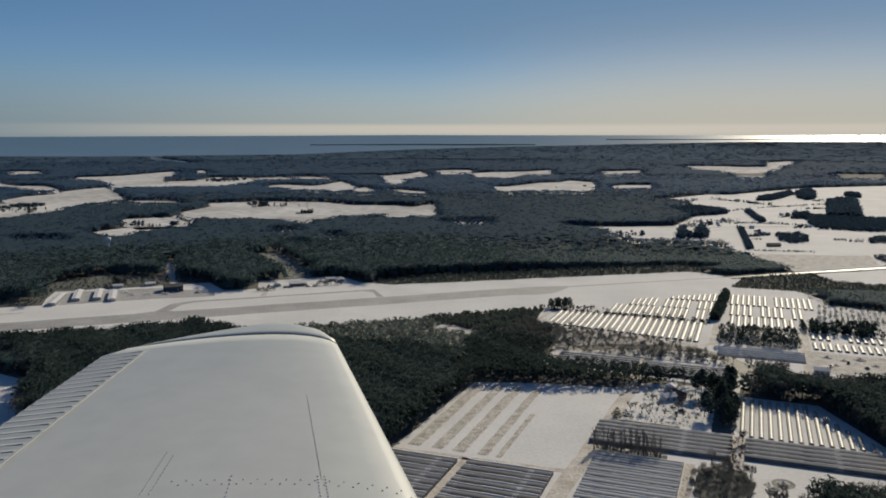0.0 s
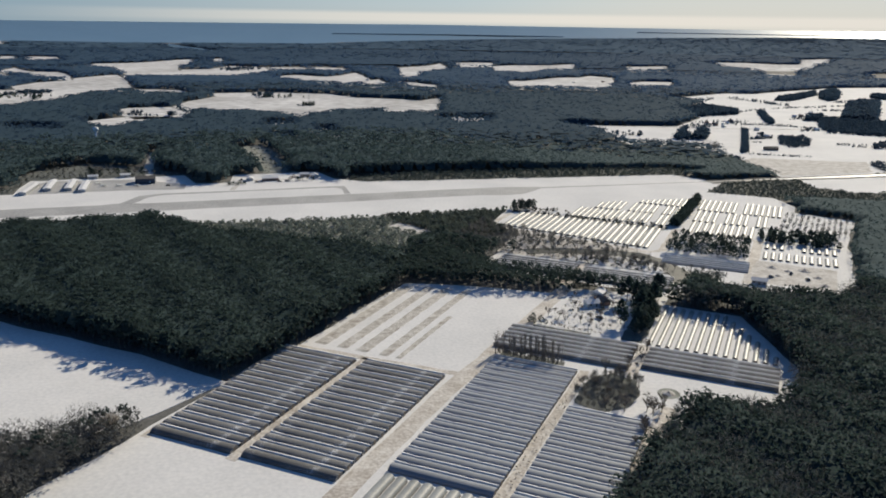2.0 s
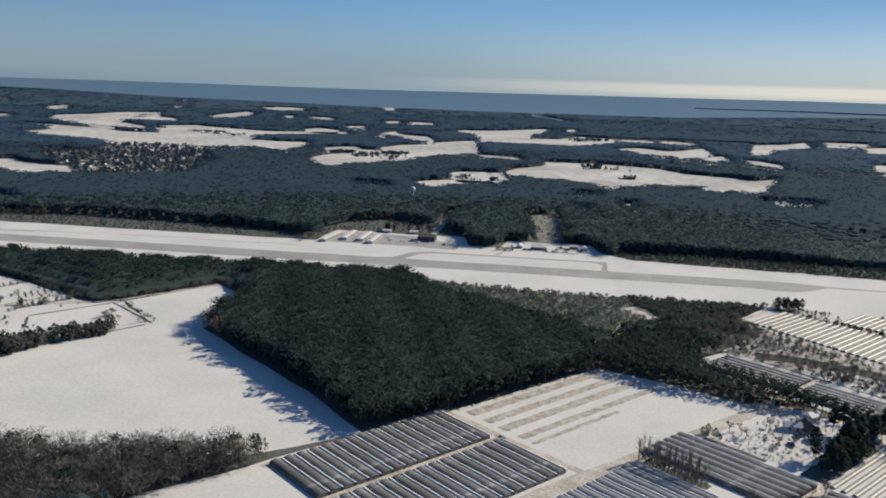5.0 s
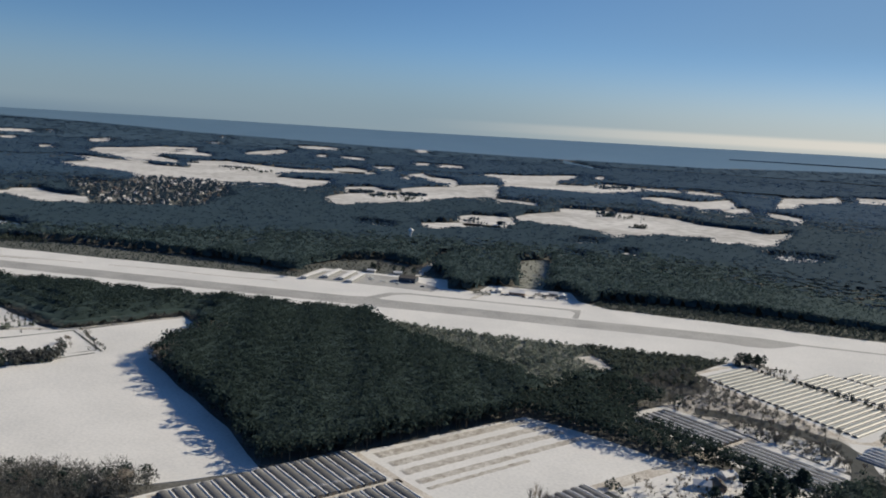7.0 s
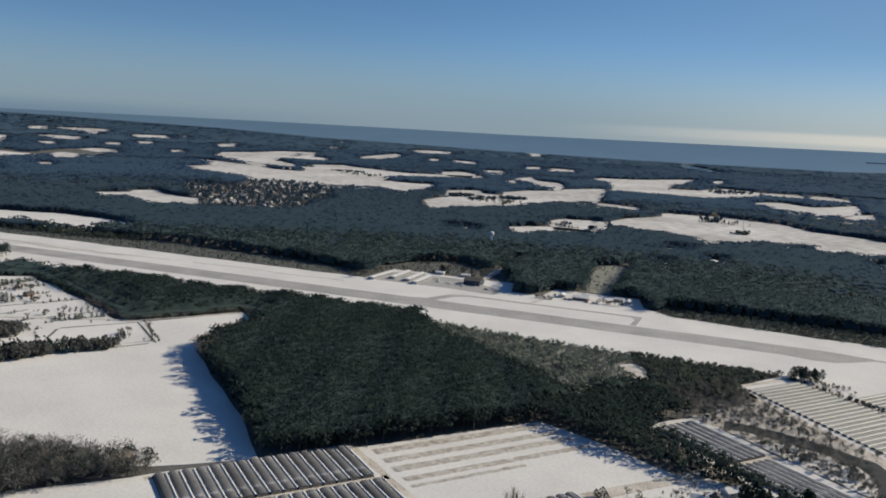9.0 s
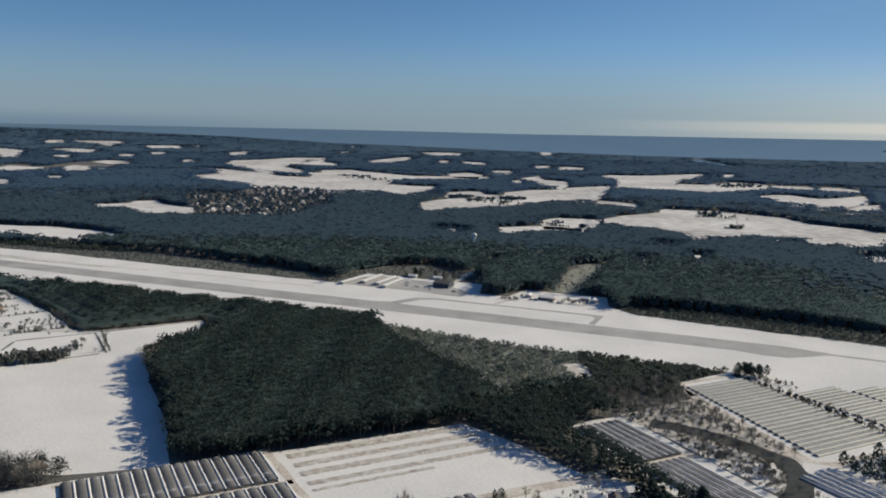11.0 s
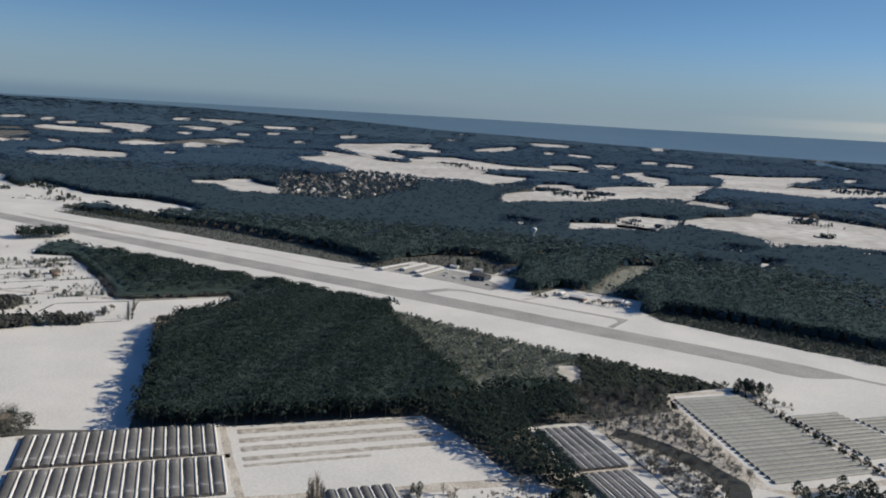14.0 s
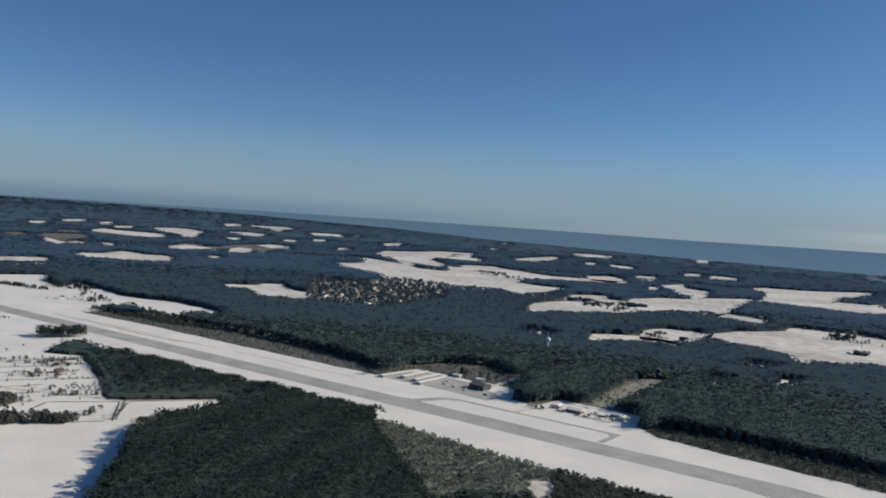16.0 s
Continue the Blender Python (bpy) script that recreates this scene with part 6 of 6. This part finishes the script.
def big_hangar():
    whole = new("maintenance_hangar")
    part("wall", boxed(-9, 9, -8, 8, -0.2, 5.0), SHADE_BLUE_SIDING, whole)
    v = [(x * 9.4, y, z) for x in (-1, 1) for y, z in ((-8.4, 4.95), (8.4, 4.95), (0, 6.8))]
    part("roof", (v, [(0, 2, 1), (3, 4, 5), (0, 3, 5, 2), (1, 2, 5, 4), (0, 1, 4, 3)]), SHINGLE, whole, "dark metal roof swept of snow")
    for i in range(4):
        part("hangar_door", boxed(-8 + i * 4, -4.1 + i * 4, -8.12, -7.95, 0, 4.3), SHADE_BLUE_SIDING, whole)
    return tagged(whole, "large dark-roofed maintenance hangar on the apron", "hangar")


put(big_hangar(), along((13, 818)), 19.7)
SNOWY = house(5.6, 7.6, 2.6, 1.7, WALL, ROOF_SNOW, "small pale house with a snow-covered roof")
DARKROOF = house(5.6, 7.4, 2.6, 2.1, BRICK, SHINGLE, "brown house with a dark gabled roof half clear of snow")
put(SNOWY, plot((36, 121)), 20)
put(DARKROOF, plot((41, 127)), -60)
homes = random.Random(9)


def home(kind, p, turn):
    q, k = land([p])
    o = copy_thing(kind, pose(*q[0][:2], q[0][2] + 0.3, 0, 0, turn))
    return tagged(o, group="scattered houses")


home(SNOWY, plot((36, 142)), 60)
for i in range(7):
    home(DARKROOF, (homes.uniform(-620, -312), homes.uniform(225, 410)), homes.uniform(0, 180))
count = 0
while count < 110:
    p = (homes.uniform(-1493, -882), homes.uniform(927, 1508))
    if inside(TOWN, np.array([p]))[0]:
        home(homes.choice((SNOWY, DARKROOF, SNOWY)), p, homes.uniform(0, 180))
        sheet("town_yard", [(p[0] + 9 * math.cos(a) * homes.uniform(0.6, 1.4), p[1] + 13 * math.sin(a) * homes.uniform(0.6, 1.4)) for a in (0, 1.05, 2.09, 3.14, 4.19, 5.24)], 0.25 + count * 0.0005, SNOW_ROUGH, "snowy yard round a house in the village", "structure", "yard")
        count += 1
for p in ((448, 1394), (453, 1362), (462, 1345), (494, 1417), (470, 1376), (480, 1392), (588, 1326), (602, 1324), (478, 1226), (490, 1224), (502, 1306), (700, 1600), (640, 1522), (655, 1530), (-60, 1240), (-40, 1260), (-20, 1235), (0, 1250), (20, 1245), (-280, 1230), (-180, 1120), (-160, 1128), (-150, 1110), (-400, 1190), (-430, 1180), (-450, 1170), (-250, 2300), (-200, 2200), (420, 2400), (330, 2350)):
    home(homes.choice((SNOWY, DARKROOF)), p, homes.uniform(0, 180))
BARN = house(8, 17, 3.2, 1.8, BOARD, SHINGLE, "long dark poultry barn in the snow", "barn", False, "barn")
put(BARN, (451, 1092), 4)
# airfield buildings
OFFICE = house(8, 16, 3.0, 1.3, BRICK, ROOF_SNOW, "low airfield building with a snowy roof", "airfield_building", False, "building")
put(OFFICE, along((132, 803)), 19.7)
SHED = house(6, 9, 2.8, 1.3, METAL_WALL, ROOF_SNOW, "metal airfield shed with a snowy roof", "shed", False, "shed")
put(SHED, along((112, 808)), 109.7)
for s, n, t in ((168, 818, 19.7), (178, 812, 110), (-38, 850, 19), (-8, 852, 30)):
    copy_thing(SHED, pose(*along((s, n)), 0.3, 0, 0, t))
copy_thing(SHED, pose(*plot((122, 209)), 0.3, 0, 0, -21))


def water_tower():
    whole = new("water_tower")
    bm = bmesh.new()
    bmesh.ops.create_uvsphere(bm, u_segments=24, v_segments=14, radius=3.9, matrix=Matrix.Translation((0, 0, 20)) @ Matrix.Diagonal((1, 1, 0.86, 1)))
    smooth(part("tank", bm, TANK_PAINT, whole, "round white tank"))
    bm = tube(bmesh.new(), (0, 0, -0.5), (0, 0, 3), 3.4, 1.5, 16)
    tube(bm, (0, 0, 3), (0, 0, 15), 1.5, 1.5, 16)
    tube(bm, (0, 0, 15), (0, 0, 17.5), 1.5, 2.6, 16)
    smooth(part("pedestal", bm, TANK_PAINT, whole, "flared white column"))
    part("ladder", boxed(1.5, 1.62, -0.25, 0.25, 0.5, 17), STEEL, whole)
    return tagged(whole, "white ball-shaped water tower above the woods", "water tower")


put(water_tower(), (-427, 1022), 0, -1.6)


def mast():
    whole = new("lattice_mast")
    foot = [(1.3 * math.cos(a), 1.3 * math.sin(a)) for a in (0.3, 2.4, 4.5)]
    for x, y in foot:
        part("leg", tube(bmesh.new(), (x, y, -0.3), (x * 0.3, y * 0.3, 32), 0.2, 0.1, 5), STEEL, whole)
    for i in range(10):
        z0, z1 = i * 3.1, i * 3.1 + 3.1
        k0, k1 = 1 - 0.7 * z0 / 32, 1 - 0.7 * z1 / 32
        bm = bmesh.new()
        for j in range(3):
            p, q = foot[j], foot[(j + 1) % 3]
            tube(bm, (p[0] * k0, p[1] * k0, z0), (q[0] * k1, q[1] * k1, z1), 0.08, 0.08, 4)
        part("brace", bm, STEEL, whole)
    part("antenna", tube(bmesh.new(), (0, 0, 31), (0, 0, 36), 0.1, 0.05, 5), STEEL, whole)
    return tagged(whole, "tall thin lattice mast in a snowy field", "mast")


put(mast(), (-264, 1565), 0)


def car():
    whole = new("parked_car")
    bm = boxed(-2.2, 2.2, -0.88, 0.88, 0.35, 0.95, bevel=0.12)
    part("body", bm, CAR_PAINT, whole)
    v = [(-1.5, -0.8, 0.93), (1.2, -0.8, 0.93), (1.2, 0.8, 0.93), (-1.5, 0.8, 0.93), (-1.1, -0.65, 1.5), (0.5, -0.65, 1.5), (0.5, 0.65, 1.5), (-1.1, 0.65, 1.5)]
    part("cabin", (v, [(3, 2, 1, 0), (4, 5, 6, 7), (0, 1, 5, 4), (1, 2, 6, 5), (2, 3, 7, 6), (3, 0, 4, 7)]), GLASS, whole)
    for x in (-1.4, 1.4):
        for y in (-0.8, 0.8):
            part("wheel", tube(bmesh.new(), (x, y - 0.1, 0.33), (x, y + 0.1, 0.33), 0.33, 0.33, 10), RUBBER, whole)
    return tagged(whole, "parked car beside the airfield buildings", "car", "parked cars")


C = car()
put(C, along((118, 794)), 20, 0.4)
for s, n, t in ((123, 793, 20), (140, 792, 22), (147, 793, 18), (160, 807, 110), (104, 810, 100), (34, 795, 20)):
    copy_thing(C, pose(*along((s, n)), 0.4, 0, 0, t))
for a, b in ((42, 114), (43, 118), (45, 102), (128, 226), (150, 230), (140, 240)):
    copy_thing(C, pose(*plot((a, b)), 0.4, 0, 0, a * 3))


def light_aircraft():
    whole = new("light_aircraft")
    bm = bmesh.new()
    tube(bm, (-4.2, 0, 1.5), (-0.5, 0, 1.35), 0.18, 0.6, 8)
    tube(bm, (-0.5, 0, 1.35), (1.6, 0, 1.25), 0.6, 0.5, 8)
    tube(bm, (1.6, 0, 1.25), (2.6, 0, 1.2), 0.5, 0.25, 8)
    part("fuselage", bm, WING_PAINT, whole)
    part("main_wing", boxed(-0.4, 1.1, -5.2, 5.2, 1.0, 1.14, bevel=0.04), WING_PAINT, whole)
    part("tailplane", boxed(-4.3, -3.5, -1.7, 1.7, 1.5, 1.58, bevel=0.02), WING_PAINT, whole)
    part("fin", boxed(-4.4, -3.5, -0.05, 0.05, 1.5, 2.7, bevel=0.02), WING_PAINT, whole)
    for x, y in ((1.9, 0), (0.0, 1.2), (0.0, -1.2)):
        leg = part("gear_leg", tube(bmesh.new(), (x, y, 0.2), (x, y, 1.1), 0.05, 0.05, 5), STEEL, whole)
        part("wheel", tube(bmesh.new(), (x, y - 0.08, 0.2), (x, y + 0.08, 0.2), 0.2, 0.2, 8), RUBBER, leg)
    return tagged(whole, "small white propeller aircraft parked on the apron", "aircraft", "parked aircraft")


P = light_aircraft()
put(P, along((-24, 806)), 60, 0.37)
for s, n, t in ((-10, 803, 70), (6, 800, 50), (-30, 820, 75), (20, 812, 65)):
    copy_thing(P, pose(*along((s, n)), 0.37, 0, 0, t))


def mound(p, r, h, seed):
    rng = random.Random(seed)
    v, f = [(0, 0, h)], []
    for j in (1, 2, 3):
        v += [(r * j / 3 * math.cos(i * 0.5236) * rng.uniform(0.85, 1.15), r * j / 3 * math.sin(i * 0.5236) * rng.uniform(0.85, 1.15), h * (1 - j / 3) ** 1.2 * rng.uniform(0.8, 1.1) - (0.1 if j == 3 else 0)) for i in range(12)]
    f = [(0, 1 + i, 1 + (i + 1) % 12) for i in range(12)]
    for j in (0, 1):
        f += [(1 + j * 12 + i, 13 + j * 12 + i, 13 + j * 12 + (i + 1) % 12, 1 + j * 12 + (i + 1) % 12) for i in range(12)]
    ob = part("soil_mound", (v, f), SOIL)
    put(ob, p, seed * 40, 0.34)
    return tagged(ob, "heap of snow-dusted soil in the work yard", "soil heap", "soil heaps")


for i, (a, b, r, h) in enumerate(((128, 250, 4, 1.6), (138, 246, 3, 1.2), (148, 252, 5, 1.8), (156, 238, 3.5, 1.3), (160, 222, 4, 1.4), (132, 232, 3, 1.0), (94, 22, 3.4, 1.3))):
    mound(plot((a, b)), r, h, i + 1)

# thin far shores out on the bay, in the haze-tinted horizon colour
for turn0, turn1, d in ((11, -5, 9600), (-10, -24, 15000)):
    line = [(MID[0] - math.sin(radians(t)) * d, MID[1] + math.cos(radians(t)) * d) for t in np.linspace(turn0, turn1, 16)]
    sheet("far_shore", strip(line, d * 0.010), 2.0, HORIZON_HAZED, "thin dark far shore across the bay", "structure", "shore")


# ---- the aircraft's wing, as it hangs at the start of the shot ----
def section(y):
    """Leading edge, trailing edge, height and thickness of the wing at y metres out from the eye."""
    lead = 0.35 - 0.274 * (y - 0.9) if y < 4.3 else float(np.interp(y, [4.3, 4.42, 4.52, 4.58, 4.6], [-0.582, -0.65, -0.78, -0.94, -1.05]))
    trail = float(np.interp(y, [0.9, 4.1, 4.27, 4.42, 4.53, 4.58, 4.6], [-1.77, -1.75, -1.63, -1.46, -1.29, -1.15, -1.07]))
    return lead, trail, 148.79 + 0.02 * y, float(np.interp(y, [4.2, 4.45, 4.55, 4.6], [1.0, 0.9, 0.65, 0.3]))


def bulge(k):
    return 0.59 * (0.2969 * math.sqrt(k) - 0.126 * k - 0.3516 * k * k + 0.2843 * k ** 3 - 0.1036 * k ** 4)


def foil(y, n=16):
    lead, trail, z, thick = section(y)
    c = lead - trail
    ring = []
    for i in range(2 * n):
        a = math.pi * i / n
        x = 0.5 * (1 + math.cos(a))
        up = bulge(x) * 1.3 * thick
        ring.append((lead - x * c, y, z + (up if a <= math.pi else -up * 0.7)))
    return ring


def loft(rings, cap=True):
    n = len(rings[0])
    v = [p for r in rings for p in r]
    f = [(i * n + j, i * n + (j + 1) % n, (i + 1) * n + (j + 1) % n, (i + 1) * n + j) for i in range(len(rings) - 1) for j in range(n)]
    if cap:
        f += [tuple(range(n - 1, -1, -1)), tuple(range((len(rings) - 1) * n, len(rings) * n))]
    return v, f


def surface(y, k):
    """A point on the upper skin: k from the leading (0) to the trailing edge (1)."""
    lead, trail, z, thick = section(y)
    return Vector((lead - k * (lead - trail), y, z + bulge(k) * 1.3 * thick))


def hinge_at(y):
    lead, trail, _, _ = section(y)
    return (lead + 1.525) / (lead - trail)


def aircraft_wing():
    whole = new("aircraft_wing")
    smooth(part("skin", loft([foil(y) for y in (0.9, 1.6, 2.4, 3.2, 3.8, 4.07, 4.2)]), WING_PAINT, whole, "pale grey painted metal skin"))
    smooth(part("wing_tip", loft([foil(y) for y in (4.205, 4.3, 4.36, 4.42, 4.47, 4.52, 4.55, 4.58, 4.6)]), WING_PAINT, whole, "rounded moulded tip"))
    # ribbed control surface behind the hinge line
    flap = new("aileron")
    flap.parent = whole
    v, f = [], []
    n = 96
    for i in range(n + 1):
        y = 0.9 + 3.15 * i / n
        lift = 0.004 if i % 2 else 0.0
        a, b, c = surface(y, hinge_at(y)), surface(y, 0.5 + hinge_at(y) / 2), surface(y, 1.0)
        for p, k in ((a, 0.5), (b, 1.0), (c, 1.0)):
            v.append((p.x, p.y, p.z + 0.004 + lift * k))
    for i in range(n):
        for j in range(2):
            q = i * 3 + j
            f.append((q, q + 1, q + 4, q + 3))
    part("ribbed_skin", (v, f), WING_PAINT, flap, "fine ribbed metal sheet")
    for i in range(0, n, 2):
        y = 0.9 + 3.15 * (i + 1) / n
        h = hinge_at(y)
        groove = tube(bmesh.new(), surface(y, h + 0.01) + Vector((0, 0, 0.007)), surface(y, 0.995) + Vector((0, 0, 0.008)), 0.0022, 0.0014, 4)
        part("rib_groove", groove, SEAM, flap)
    hinge = bmesh.new()
    tube(hinge, surface(0.9, hinge_at(0.9)) + Vector((0, 0, 0.004)), surface(4.1, hinge_at(4.1)) + Vector((0, 0, 0.003)), 0.0018, 0.0018, 6)
    part("hinge_strip", hinge, WING_PAINT, whole, "bright hinge line")
    edge = bmesh.new()
    last = None
    for i in range(15):
        p = surface(4.205, 0.02 + 0.96 * i / 14) + Vector((0, 0, 0.001))
        if last:
            tube(edge, last, p, 0.002, 0.002, 4)
        last = p
    part("tip_seam", edge, SEAM, whole, "dark seam of the tip")
    for y0, k0, y1, k1, r in ((2.45, 0.185, 3.25, 0.187, 0.0004),):
        bm = bmesh.new()
        last = None
        for i in range(13):
            p = surface(y0 + (y1 - y0) * i / 12, k0 + (k1 - k0) * i / 12) + Vector((0, 0, 0.0003))
            if last:
                tube(bm, last, p, r, r, 4)
            last = p
        part("seam", bm, SEAM, whole, "thin dark panel seam")
    # rivet rows
    first = None
    for y0, k0, y1, k1, n in ((2.415, 0.02, 2.415, 0.48, 17), (2.445, 0.035, 2.445, 0.495, 17), (2.25, 0.178, 2.5, 0.178, 11), (2.25, 0.192, 2.5, 0.192, 11), (2.26, 0.52, 2.70, 0.505, 17), (2.36, 0.50, 2.67, 0.488, 12), (2.3, 0.362, 2.5, 0.355, 7)):
        for i in range(n):
            m = Matrix.Translation(surface(y0 + (y1 - y0) * i / n, k0 + (k1 - k0) * i / n) + Vector((0, 0, 0.0005)))
            if first is None:
                bm = bmesh.new()
                bmesh.ops.create_cone(bm, cap_ends=True, segments=6, radius1=0.0036, radius2=0.002, depth=0.003)
                first = part("rivet", bm, WING_EDGE, whole, "", m)
            else:
                share("rivet", first, whole, m)
    return tagged(whole, "pale painted low wing of a light aircraft in flight", "aircraft wing")


aircraft_wing()
